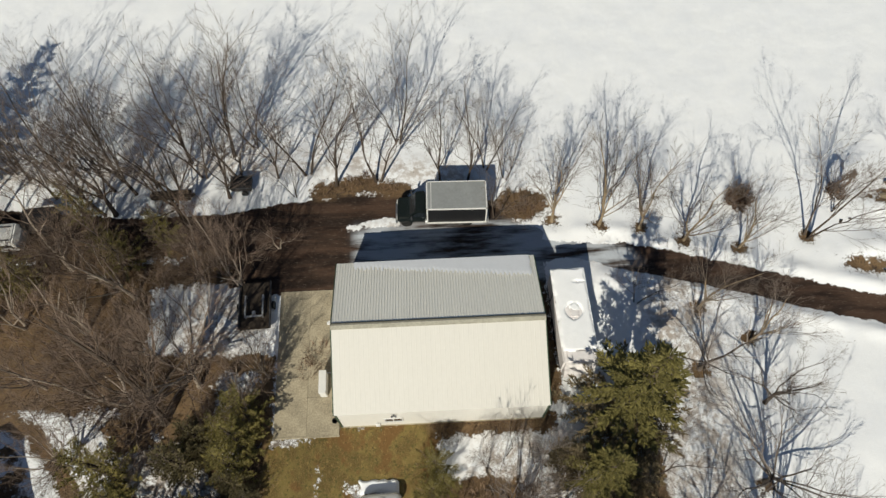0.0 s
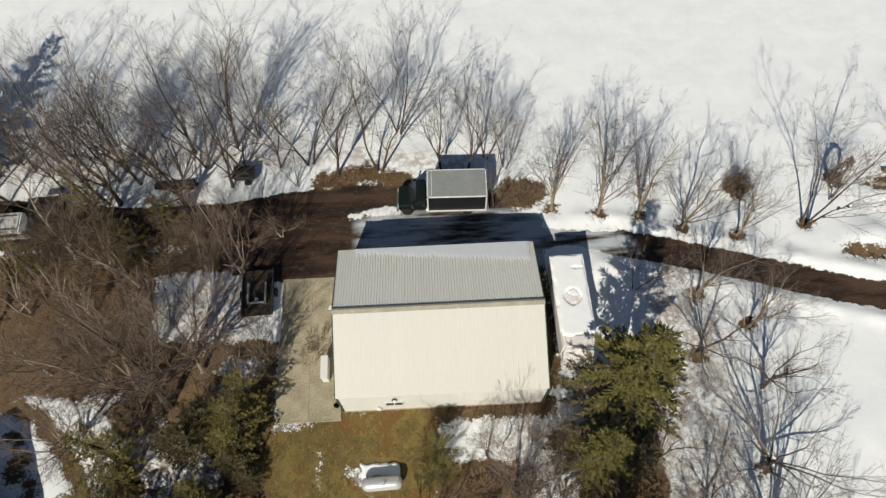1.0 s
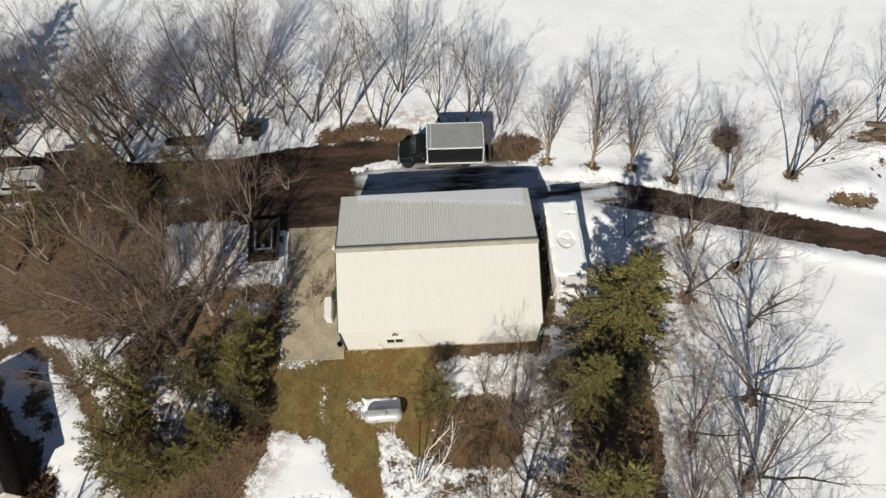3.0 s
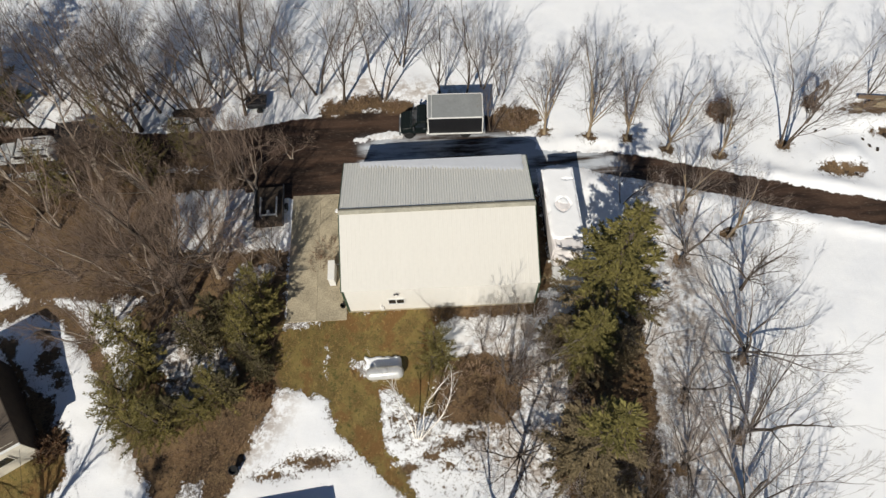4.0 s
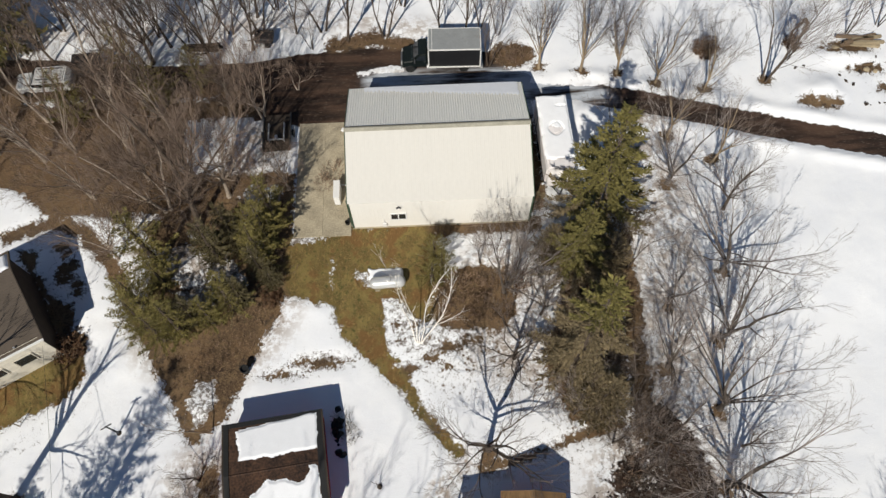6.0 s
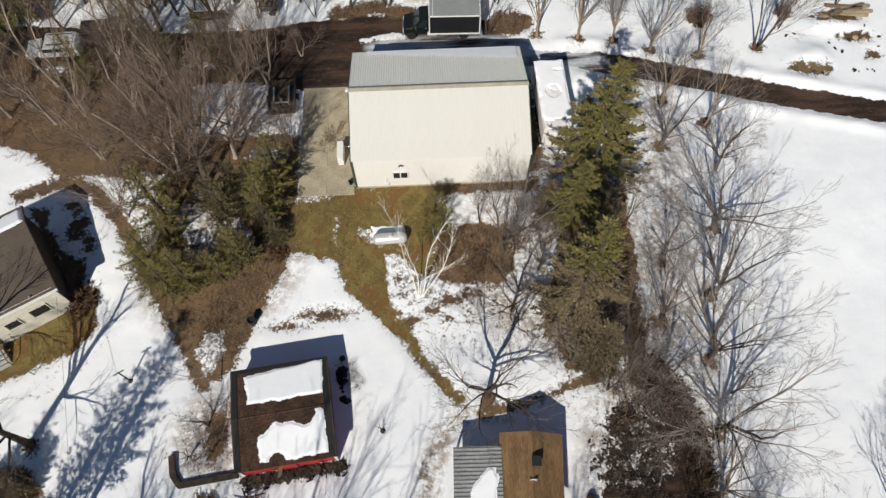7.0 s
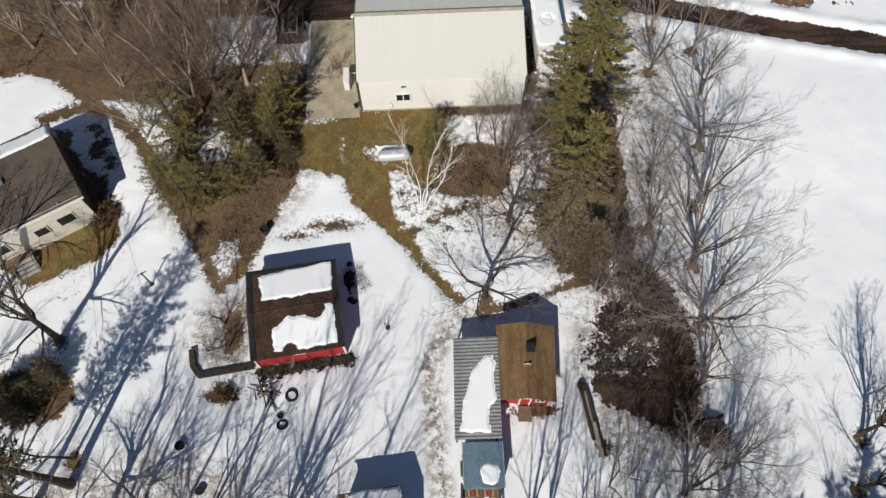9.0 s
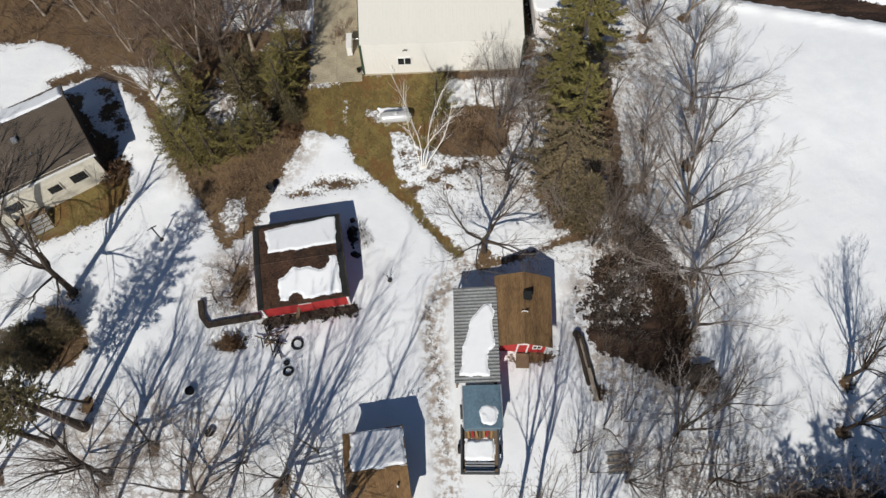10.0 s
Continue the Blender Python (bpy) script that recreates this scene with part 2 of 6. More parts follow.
def strip(line, width, x, y):
    """Signed distance to a band along a line, positive inside."""
    best = np.full(x.shape, 1e9)
    for (ax, ay), (bx, by) in zip(line, line[1:]):
        ex, ey = bx - ax, by - ay
        h = np.clip(((x - ax) * ex + (y - ay) * ey) / (ex * ex + ey * ey), 0, 1)
        best = np.minimum(best, np.hypot(x - ax - ex * h, y - ay - ey * h))
    return width / 2 - best


def blob(cx, cy, rx, ry, x, y):
    return (1 - np.hypot((x - cx) / rx, (y - cy) / ry)) * min(rx, ry)


def spread(a, b, step, far):
    """Grid lines: even steps from a to b, then ever wider ones out to far."""
    inner = list(np.arange(a, b + step / 2, step))
    outer, d = [], step
    while sum(outer, 0) < far:
        d *= 1.35
        outer.append(d)
    out = np.cumsum(outer)
    return np.array([a - o for o in out[::-1]] + inner + [b + o for o in out])


gx, gy = np.meshgrid(spread(-42, 54, 0.36, 2500), spread(-48, 50, 0.36, 2500))
DRIVE_LINE = [(70, -2.6), (41.4, 5.4), (34.5, 7.2), (30.3, 8.5), (26.0, 9.8), (23.4, 10.5), (19.0, 11.7), (14.0, 12.3)]
drive = np.maximum.reduce([
    strip(DRIVE_LINE, 2.15, gx, gy),
    inside([(-7.5, 9.5), (-9.5, 12.5), (-9.0, 16.2), (-4.5, 16.9), (0.5, 17.3), (5.5, 17.0), (11.2, 16.4), (12.6, 14.4), (14.4, 14.0), (16.4, 12.9), (18.9, 12.4), (18.8, 11.0), (17.5, 9.6), (13.2, 9.4)], gx, gy),
    strip([(-9, 14.6), (-16, 14.6), (-24, 15.6), (-40, 17)], 3.2, gx, gy)])
# bare wet earth on the mound and bank; its dark tone also carries tree shade
earth = np.maximum(np.maximum(np.minimum(inside([(16.2, -22.4), (16.2, -20.4), (17.0, -18.4), (18.6, -17.0), (21.0, -16.6), (21.8, -19.0), (21.6, -22.4), (19.4, -22.8), (17.0, -22.4)], gx, gy) * 0.3, 0.14), inside([(15.4, -22.6), (16.6, -21.8), (19.4, -22.4), (21.0, -21.0), (22.4, -24.8), (20.6, -27.2), (18.6, -26.0), (16.4, -25.0), (15.5, -23.8)], gx, gy) - 0.45),
                   strip([(20.4, -15.2), (21.9, -17.8), (22.3, -20.6), (22.1, -23.4), (21.6, -26.0)], 2.6, gx, gy))
grass = np.maximum.reduce([
    inside([(-4.8, -0.4), (6.2, 0.1), (6.4, -2.2), (5.9, -3.9), (6.1, -5.2), (5.9, -7.5), (4.5, -7.3), (3.7, -6.1), (2.2, -5.7), (2.6, -9.2), (4.9, -13.3), (7.55, -16.8), (6.95, -17.0), (2.7, -11.6), (-0.6, -8.3), (-1.3, -6.2), (-4.8, -4.9), (-5.6, -3)], gx, gy),
    inside([(-20.2, -7.6), (-18.5, -9.0), (-18.3, -10.7), (-19.6, -12.1), (-24.4, -14.2), (-27.0, -12.0)], gx, gy),
    strip([(5.6, -0.15), (-0.2, -0.15)], 0.7, gx, gy) - 0.1])
leaf = np.maximum.reduce([
    inside([(13.2, 0.6), (13.3, 10.2), (14.3, 9.9), (14.6, 2.2), (14.4, 1.2)], gx, gy) + 0.1,
    inside([(-34, 15.5), (-20, 15.5), (-8.5, 13.6), (-6.8, 10.6), (-13.4, 10.5), (-13.4, 5.5), (-4.4, 5.0), (-4.4, -4.9), (-6.8, -10.0), (-8.4, -13.8), (-10.4, -15.4), (-12.4, -11.7), (-14.8, -7.8), (-14.3, -1.1), (-15.5, 0.6), (-18.6, 1.8), (-20.8, 2.0), (-23.0, 1.9), (-24.2, 3.2), (-25.9, 4.5), (-27.5, 5.1), (-34, 4.8)], gx, gy),
    strip([(-25.7, 0.4), (-22.7, 1.5), (-20.0, 0.7), (-17.6, -2.1), (-15.7, -5.3), (-14.4, -7.6), (-13.0, -9.5)], 1.0, gx, gy),
    inside([(6.0, -4.0), (8.6, -3.3), (11.4, -3.7), (12.0, -7.2), (11.0, -8.4), (6.3, -8.2), (5.6, -7.2)], gx, gy) - 0.12, strip([(5.9, -0.3), (13.7, -0.3)], 1.1, gx, gy), strip([(-7.0, -21.4), (-0.6, -20.65)], 0.5, gx, gy),
    blob(13.3, 15.9, 1.9, 1.3, gx, gy), blob(5.3, -10.2, 0.75, 0.35, gx, gy) - 0.14, blob(6.9, -9.4, 1.3, 0.4, gx, gy) - 0.12, blob(3.9, -10.9, 0.7, 0.5, gx, gy) - 0.15, blob(8.4, -9.0, 0.9, 0.35, gx, gy) - 0.1,
    blob(3.3, -7.7, 0.5, 0.8, gx, gy) - 0.12, blob(4.4, -7.9, 0.5, 0.4, gx, gy) - 0.1,
    inside([(12.6, -11.4), (14.1, -15.6), (17.6, -16.2), (19.6, -12), (20.4, -4), (18.6, -0.5), (15.4, -2.4)], gx, gy) - 0.75,
    blob(23.4, -27.2, 1.4, 0.8, gx, gy), strip([(17.0, -23.8), (19.6, -25.2), (21.8, -26)], 0.9, gx, gy),
    np.minimum(inside([(2.9, -7.4), (6.0, -7.6), (13.0, -7.6), (13.6, -12.4), (9.6, -13.2), (6.4, -12.6), (4.4, -11.0)], gx, gy) * 0.3, 0.0) - 0.24,
    strip([(20.0, -2.0), (19.9, -8.0), (19.6, -16.0)], 1.5, gx, gy) - 0.05,
    strip([(8.7, -17.5), (12.0, -17.0), (15.3, -15.8), (18.0, -15.2)], 0.5, gx, gy),
    inside([(-25.4, -1.0), (-24.9, -0.3), (-22.4, -0.2), (-22.5, -2.0), (-21.3, -3.9), (-19.5, -4.7), (-18.9, -6.6), (-19.4, -9.0), (-20.6, -9.0), (-23.2, -4.0)], gx, gy) - 0.6,
    *[blob(px, py, 0.36, 0.3, gx, gy) + 0.1 for px, py in ((-21.4, -0.6), (-20.9, -1.2), (-20.4, -2.0), (-20.9, -2.5), (-20.4, -3.1), (-19.8, -3.6), (-20.9, -3.2), (-19.5, -4.2))],
    blob(-19.6, -8.4, 1.2, 1.5, gx, gy), blob(-2.0, -10.1, 1.7, 0.45, gx, gy) - 0.05, blob(-4.6, -10.9, 1.2, 0.3, gx, gy) - 0.1,
    blob(-22.2, -22.2, 3.6, 2.8, gx, gy) - 0.8, blob(-9.0, -18.2, 1.0, 2.6, gx, gy) - 0.35, blob(-9.3, -22.7, 1.1, 0.5, gx, gy),
    strip([(36.6, 9.9), (37.8, 9.5), (39.2, 9.6)], 0.9, gx, gy), blob(41.8, 15.2, 1.9, 0.8, gx, gy), blob(42.6, 12.9, 1.2, 0.45, gx, gy), blob(43.5, 10.9, 0.5, 0.4, gx, gy),
    strip([(-1.6, 17.7), (0.4, 18.1), (2.0, 18.3), (4.4, 17.5)], 1.5, gx, gy), blob(29.5, -35.8, 9.0, 2.6, gx, gy) - 1.2, blob(11.9, -24.75, 1.4, 0.5, gx, gy)])
for tx, ty, ts in NORTH_ROW + GROVE + SOUTH_WEST + [(34.0, 12.2, 1), (9.1, -16.5, 1), (33.4, -27.5, 1), (32.2, -30.8, 1)]:
    leaf = np.maximum(leaf, blob(tx, ty, 0.4, 0.36, gx, gy) + 0.12 if ty > 0 else blob(tx - 0.05, ty - 0.2, 0.38, 0.46, gx, gy) + 0.1)
# snow that lies on inside the bare ground
islands = np.maximum.reduce([
    inside([(-11.0, 9.4), (-9.4, 10.4), (-6.9, 10.3), (-4.6, 6.6), (-6.2, 5.2), (-9.6, 5.0), (-10.8, 6.6)], gx, gy) - 0.1,
    blob(-10.0, -12.5, 1.0, 1.5, gx, gy), blob(1.3, -3.9, 1.0, 0.35, gx, gy) - 0.05, blob(-3.3, -0.75, 1.3, 0.3, gx, gy),
    blob(-1.4, -3.4, 0.15, 0.7, gx, gy), blob(2.4, -4.4, 1.3, 0.45, gx, gy),
    inside([(-14.6, -1.2), (-12.1, -0.9), (-8.5, -2.6), (-7.5, -4.2), (-11.3, -4.3), (-13.0, -3.4)], gx, gy) + 0.1, inside([(-12.8, -4.4), (-10.0, -4.8), (-10.4, -6.7)], gx, gy), blob(-7.0, -1.6, 0.6, 1.1, gx, gy), blob(-9.7, -1.2, 1.0, 0.7, gx, gy), blob(-7.6, 1.5, 0.8, 1.0, gx, gy), blob(-10.6, -5.2, 0.8, 1.1, gx, gy), blob(-11.6, 0.0, 0.5, 0.35, gx, gy), blob(-6.9, 3.2, 1.6, 0.8, gx, gy),
    blob(3.0, 14.9, 1.9, 0.5, gx, gy) - 0.1, blob(1.0, 14.6, 1.2, 0.35, gx, gy) - 0.1, inside([(14.7, 9.3), (14.6, 11.0), (16.2, 11.3), (18.2, 10.9), (19.4, 10.3), (17.8, 9.2)], gx, gy) + 0.1, inside([(14.6, 12.9), (14.8, 14.2), (17.5, 13.6), (20.4, 12.5), (19.8, 12.2), (17.0, 12.6)], gx, gy),
    blob(3.4, 18.6, 0.5, 0.3, gx, gy), blob(-13.0, 12.6, 2.5, 0.4, gx, gy) - 0.2, blob(-16.0, 1.4, 1.5, 0.6, gx, gy), blob(-24.5, 12.8, 2.5, 0.4, gx, gy) - 0.1])
bare = np.maximum.reduce([drive, grass, leaf, earth])
depth = np.maximum(-bare, islands)                     # metres from the snow's edge, positive on snow
track = np.maximum.reduce([strip([(7.4, -17.2), (5.9, -19.0), (4.9, -21.6), (5.0, -26.0), (5.5, -31.0), (5.8, -40)], 2.0, gx, gy),
                           strip([(7.4, -17.2), (9.0, -18.0), (10.5, -18.0)], 0.9, gx, gy)])
woods = np.maximum.reduce([strip([(-40, 20), (-20, 20), (0, 20.5), (9, 18.5)], 6.5, gx, gy) - 1.6, strip([(23.6, 8), (22, -20)], 7.5, gx, gy) - 0.6,
                           blob(12, -6.5, 5.5, 7.0, gx, gy), blob(-10, -4, 7.5, 8.5, gx, gy), blob(-14, -30, 12, 6, gx, gy) - 1.5, blob(19, -22, 5, 9, gx, gy), blob(6.5, 14.0, 6.5, 1.6, gx, gy) + 0.3, blob(-9.6, -18.4, 3.0, 4.2, gx, gy), blob(-8.4, 7.6, 4.5, 3.4, gx, gy) - 0.4, blob(18.6, 11.6, 2.4, 1.3, gx, gy)])
litter = np.clip(smooth_step(woods, -0.5, 2.0) * 0.85 + smooth_step(track, -0.2, 0.5) * 0.95, 0, 1)
crumb = np.maximum.reduce([
    np.exp(-np.maximum(-np.maximum(leaf, grass), 0) / 0.6), 0.85 * smooth_step(blob(6.0, -7.6, 5.0, 3.4, gx, gy), 0, 1.2), 0.75 * smooth_step(blob(11.0, -8.0, 4.5, 4.5, gx, gy), 0, 1.5),
    0.85 * smooth_step(strip([(7.6, -18.1), (5.4, -19.3), (4.7, -20.8), (4.8, -22.7), (5.4, -27.0), (5.6, -31)], 1.3, gx, gy), 0, 0.5), 0.75 * smooth_step(blob(-9.0, -18.5, 3.4, 4.4, gx, gy), 0, 1.5), 0.7 * smooth_step(blob(-8.6, 7.6, 4.6, 3.4, gx, gy), 0, 1.5),
    0.55 * smooth_step(strip([(-22, -15), (-19, -13), (-17, -10)], 3.0, gx, gy), 0, 1), 0.6 * smooth_step(blob(17.5, -15, 6, 5, gx, gy), 0, 1.5), 0.5 * smooth_step(woods, 0, 2)])
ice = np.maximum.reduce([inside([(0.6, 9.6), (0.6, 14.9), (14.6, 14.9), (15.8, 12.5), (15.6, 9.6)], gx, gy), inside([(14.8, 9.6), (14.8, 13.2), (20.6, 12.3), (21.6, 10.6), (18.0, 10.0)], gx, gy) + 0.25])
rag = np.where(drive >= np.maximum(grass, leaf), 0.35, np.where(leaf > grass, 0.95, 0.85))
away = np.hypot(gx - 5, gy + 2)
bumps = np.array([noise.fractal(Vector((a * 0.45, b * 0.45, 3.1)), 0.8, 2.0, 5) if r < 75 else 0.0 for a, b, r in zip(gx.ravel(), gy.ravel(), away.ravel())]).reshape(gx.shape)
banks = 0.28 * np.exp(-((drive + 0.75) / 0.5) ** 2) * (gx > 17) * (0.4 + 0.6 * np.clip(bumps + 0.6, 0, 1))
height = ground_z(gx, gy) + 0.11 * smooth_step(depth, -0.05, 0.45) * (track < 0.2) + bumps * np.where(depth > 0, np.where(woods > -1, 0.07, 0.035), 0.03) + banks
height += 0.45 * np.exp(-((gx - 37.9) ** 2 / 3.0 + (gy - 11.0) ** 2 / 1.2)) * (1 + 0.5 * bumps) + 0.5 * np.exp(-((gx - 41) ** 2 / 5 + (gy - 14.4) ** 2 / 1.0))
flat = np.maximum(inside([(-0.2, -0.2), (13.7, -0.2), (13.7, 10), (-0.2, 10)], gx, gy), inside([(-4.4, -0.6), (0, -0.6), (0, 9.8), (-4.4, 9.8)], gx, gy))
height = np.where(flat > 0, np.minimum(height, -0.03), height)
rows, cols = gx.shape
me = bpy.data.meshes.new("ground")
ids = np.arange(rows * cols).reshape(rows, cols)
quads = np.stack([ids[:-1, :-1], ids[:-1, 1:], ids[1:, 1:], ids[1:, :-1]], -1).reshape(-1, 4)
me.from_pydata(np.stack([gx, gy, height], -1).reshape(-1, 3).tolist(), [], quads.tolist())
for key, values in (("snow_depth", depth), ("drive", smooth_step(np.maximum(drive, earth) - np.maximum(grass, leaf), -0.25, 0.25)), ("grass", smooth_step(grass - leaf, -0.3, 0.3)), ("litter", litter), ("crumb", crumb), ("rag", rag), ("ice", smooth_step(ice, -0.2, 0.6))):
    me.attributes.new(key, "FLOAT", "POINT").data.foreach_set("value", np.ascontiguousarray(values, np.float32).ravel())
me.shade_smooth()
ground = tagged(new("ground", me), "snow-covered yard with bare grass, leaf litter and a muddy drive", "ground", kind="structure")


def ground_material():
    mat = bpy.data.materials.new("snow_grass_and_dirt")
    mat.use_nodes = True
    t = mat.node_tree
    n, l = t.nodes, t.links
    b = n["Principled BSDF"]
    b.inputs["Specular IOR Level"].default_value = 0.2
    co = n.new("ShaderNodeTexCoord")

    def attr(name):
        a = n.new("ShaderNodeAttribute")
        a.attribute_name = name
        return a.outputs["Fac"]

    def tex(scale, detail=5, rough=0.6, stretch=None):
        k = n.new("ShaderNodeTexNoise")
        k.inputs["Scale"].default_value, k.inputs["Detail"].default_value, k.inputs["Roughness"].default_value = scale, detail, rough
        src = co.outputs["Object"]
        if stretch:
            mp = n.new("ShaderNodeMapping")
            mp.inputs["Scale"].default_value = stretch
            l.new(src, mp.inputs[0])
            src = mp.outputs[0]
        l.new(src, k.inputs["Vector"])
        return k.outputs[0]

    def calc(op, a, b=0.0, clamp=False):
        k = n.new("ShaderNodeMath")
        k.operation, k.use_clamp = op, clamp
        for i, v in enumerate((a, b)):
            if isinstance(v, (int, float)):
                k.inputs[i].default_value = v
            else:
                l.new(v, k.inputs[i])
        return k.outputs[0]

    def ramp(v, lo, hi, a=0.0, c=1.0):
        k = n.new("ShaderNodeMapRange")
        k.interpolation_type = "SMOOTHSTEP"
        for i, w in enumerate((lo, hi, a, c)):
            k.inputs[i + 1].default_value = w
        l.new(v, k.inputs[0])
        return k.outputs[0]

    def blend(f, a, c):
        k = n.new("ShaderNodeMix")
        k.data_type = "RGBA"
        for i, v in ((0, f), (6, a), (7, c)):
            if isinstance(v, tuple):
                k.inputs[i].default_value = (*v, 1)
            else:
                l.new(v, k.inputs[i])
        return k.outputs[2]

    edge = calc("ADD", attr("snow_depth"), calc("MULTIPLY", calc("ADD", calc("MULTIPLY", calc("SUBTRACT", tex(1.1, 8, 0.7), 0.5), 2.2), calc("MULTIPLY", calc("SUBTRACT", tex(5.5, 4), 0.5), 0.9)), attr("rag")))
    cover = ramp(edge, -0.03, 0.04)
    # bare ground
    leaves = blend(ramp(tex(0.5, 6), 0.4, 0.62), (0.072, 0.046, 0.027), (0.141, 0.086, 0.046))
    leaves = blend(ramp(tex(0.22, 5, 0.6), 0.48, 0.60), leaves, (0.167, 0.107, 0.057))
    leaves = blend(ramp(tex(1.7, 6, 0.7), 0.52, 0.64), leaves, (0.167, 0.113, 0.058))
    leaves = blend(ramp(tex(0.9, 5, 0.7), 0.54, 0.66), leaves, (0.048, 0.035, 0.025))
    leaves = blend(ramp(tex(9, 5, 0.7), 0.45, 0.66), leaves, (0.202, 0.136, 0.079))
    leaves = blend(ramp(tex(3.7, 6, 0.75), 0.56, 0.64), leaves, (0.044, 0.030, 0.021))
    leaves = blend(ramp(tex(16, 3), 0.55, 0.7), leaves, (0.048, 0.033, 0.021))
    turf = blend(ramp(tex(0.8, 6), 0.38, 0.62), (0.115, 0.08, 0.027), (0.185, 0.14, 0.046))
    turf = blend(ramp(tex(14, 5, 0.75), 0.45, 0.7), turf, (0.23, 0.165, 0.075))
    turf = blend(ramp(tex(3.2, 5), 0.52, 0.68), turf, (0.078, 0.073, 0.024))
    turf = blend(ramp(tex(0.45, 4, 0.6), 0.5, 0.62), turf, (0.16, 0.09, 0.034))
    turf = blend(ramp(tex(3.3, 9, 0.85, stretch=(1.3, 0.8, 1)), 0.53, 0.62), turf, (0.28, 0.19, 0.075))
    turf = blend(ramp(tex(2.6, 9, 0.85), 0.55, 0.64), turf, (0.06, 0.042, 0.02))
    mud = blend(ramp(tex(0.6, 6, stretch=(0.25, 1.6, 1)), 0.4, 0.62), (0.026, 0.017, 0.013), (0.075, 0.045, 0.031))
    mud = blend(ramp(tex(7, 5, stretch=(0.4, 1.5, 1)), 0.55, 0.75), mud, (0.13, 0.10, 0.078))
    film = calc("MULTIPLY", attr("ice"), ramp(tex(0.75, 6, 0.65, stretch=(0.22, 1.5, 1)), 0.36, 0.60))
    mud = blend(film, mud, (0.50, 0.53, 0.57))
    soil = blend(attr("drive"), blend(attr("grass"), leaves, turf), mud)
    # snow, with twigs and leaves on it under the trees
    white = blend(ramp(tex(0.35, 5), 0.35, 0.65), (0.85, 0.86, 0.885), (0.90, 0.905, 0.915))
    dirty = calc("MULTIPLY", attr("litter"), ramp(calc("ADD", tex(2.3, 8, 0.75), calc("MULTIPLY", calc("SUBTRACT", tex(0.7, 4), 0.5), 0.5)), 0.40, 0.60))
    white = blend(dirty, white, (0.36, 0.29, 0.235))
    crumbs = ramp(calc("ADD", tex(2.4, 10, 0.88), calc("MULTIPLY", calc("SUBTRACT", attr("crumb"), 1.0), 0.17)), 0.485, 0.51)
    white = blend(calc("MULTIPLY", crumbs, 0.85), white, (0.10, 0.07, 0.045))
    l.new(blend(cover, soil, white), b.inputs["Base Color"])
    wet = calc("MULTIPLY", attr("drive"), ramp(tex(0.9, 5, stretch=(0.35, 1.2, 1)), 0.42, 0.6))
    dry = calc("SUBTRACT", 0.92, calc("MULTIPLY", wet, 0.5))
    rough = n.new("ShaderNodeMix")
    l.new(cover, rough.inputs[0]), l.new(dry, rough.inputs[2])
    rough.inputs[3].default_value = 0.6
    l.new(rough.outputs[0], b.inputs["Roughness"])
    bump = n.new("ShaderNodeBump")
    bump.inputs["Strength"].default_value, bump.inputs["Distance"].default_value = 0.5, 0.12
    relief = calc("ADD", calc("MULTIPLY", tex(1.3, 7, 0.6), calc("SUBTRACT", 1.1, calc("MULTIPLY", cover, 0.65))), calc("MULTIPLY", cover, 0.55))
    l.new(calc("ADD", relief, calc("MULTIPLY", tex(11, 4), 0.18)), bump.inputs["Height"])
    l.new(bump.outputs[0], b.inputs["Normal"])
    return mat


me.materials.append(ground_material())


# ---- shared pieces of buildings ----
def ribbed(width, length, name, mat, rib=0.024, pitch=0.3, foot=0.035, crest=0.014):
    """A steel sheet in its own plane: x across, y up the slope, ribs proud of it."""
    prof = [(0, -0.012)]
    k = pitch / 2
    prof.append((0, 0.0))
    while k < width - foot:
        prof += [(k - foot, 0.0), (k - crest, rib), (k + crest, rib), (k + foot, 0.0)]
        k += pitch
    prof += [(width, 0.0), (width, -0.012)]
    return Shape().prism(prof, 0, length, "y").mesh(name, mat)


def on_plane(origin, right, up):
    """The pose that lays x along right and y along up, with z out of the plane."""
    r, u = Vector(right).normalized(), Vector(up).normalized()
    w = r.cross(u)
    return Matrix(((r.x, u.x, w.x, origin[0]), (r.y, u.y, w.y, origin[1]), (r.z, u.z, w.z, origin[2]), (0, 0, 0, 1)))


def snow_sheet(width, length, thick, outline, seed, step=0.09, mat=None):
    """Snow lying on a plane: x across, y up the slope; outline(x, y) is positive where it lies."""
    xs, ys = np.arange(0, width + step, step), np.arange(0, length + step, step)
    d = np.array([[outline(x, y) + 0.15 * wobble(x, y, 1.1, seed) + 0.014 * wobble(x, y, 4.0, seed) for x in xs] for y in ys])
    h = thick * smooth_step(d, -0.02, 0.13) * (1 + 0.10 * np.array([[wobble(x, y, 0.8, seed + 5) for x in xs] for y in ys]))
    s = Shape()
    keep = {}

    def vert(j, i):
        if (j, i) not in keep:
            keep[(j, i)] = len(s.v)
            s.v.append((xs[i], ys[j], float(h[j, i]) - 0.004))
        return keep[(j, i)]

    for j in range(len(ys) - 1):
        for i in range(len(xs) - 1):
            if max(d[j, i], d[j + 1, i], d[j, i + 1], d[j + 1, i + 1]) > -0.02:
                s.f.append((vert(j, i), vert(j, i + 1), vert(j + 1, i + 1), vert(j + 1, i)))
    return s.mesh("snow", mat or SNOW, smooth=True)


def band(x, y, x0, x1, y0, y1):
    return min(x - x0, x1 - x, y - y0, y1 - y)


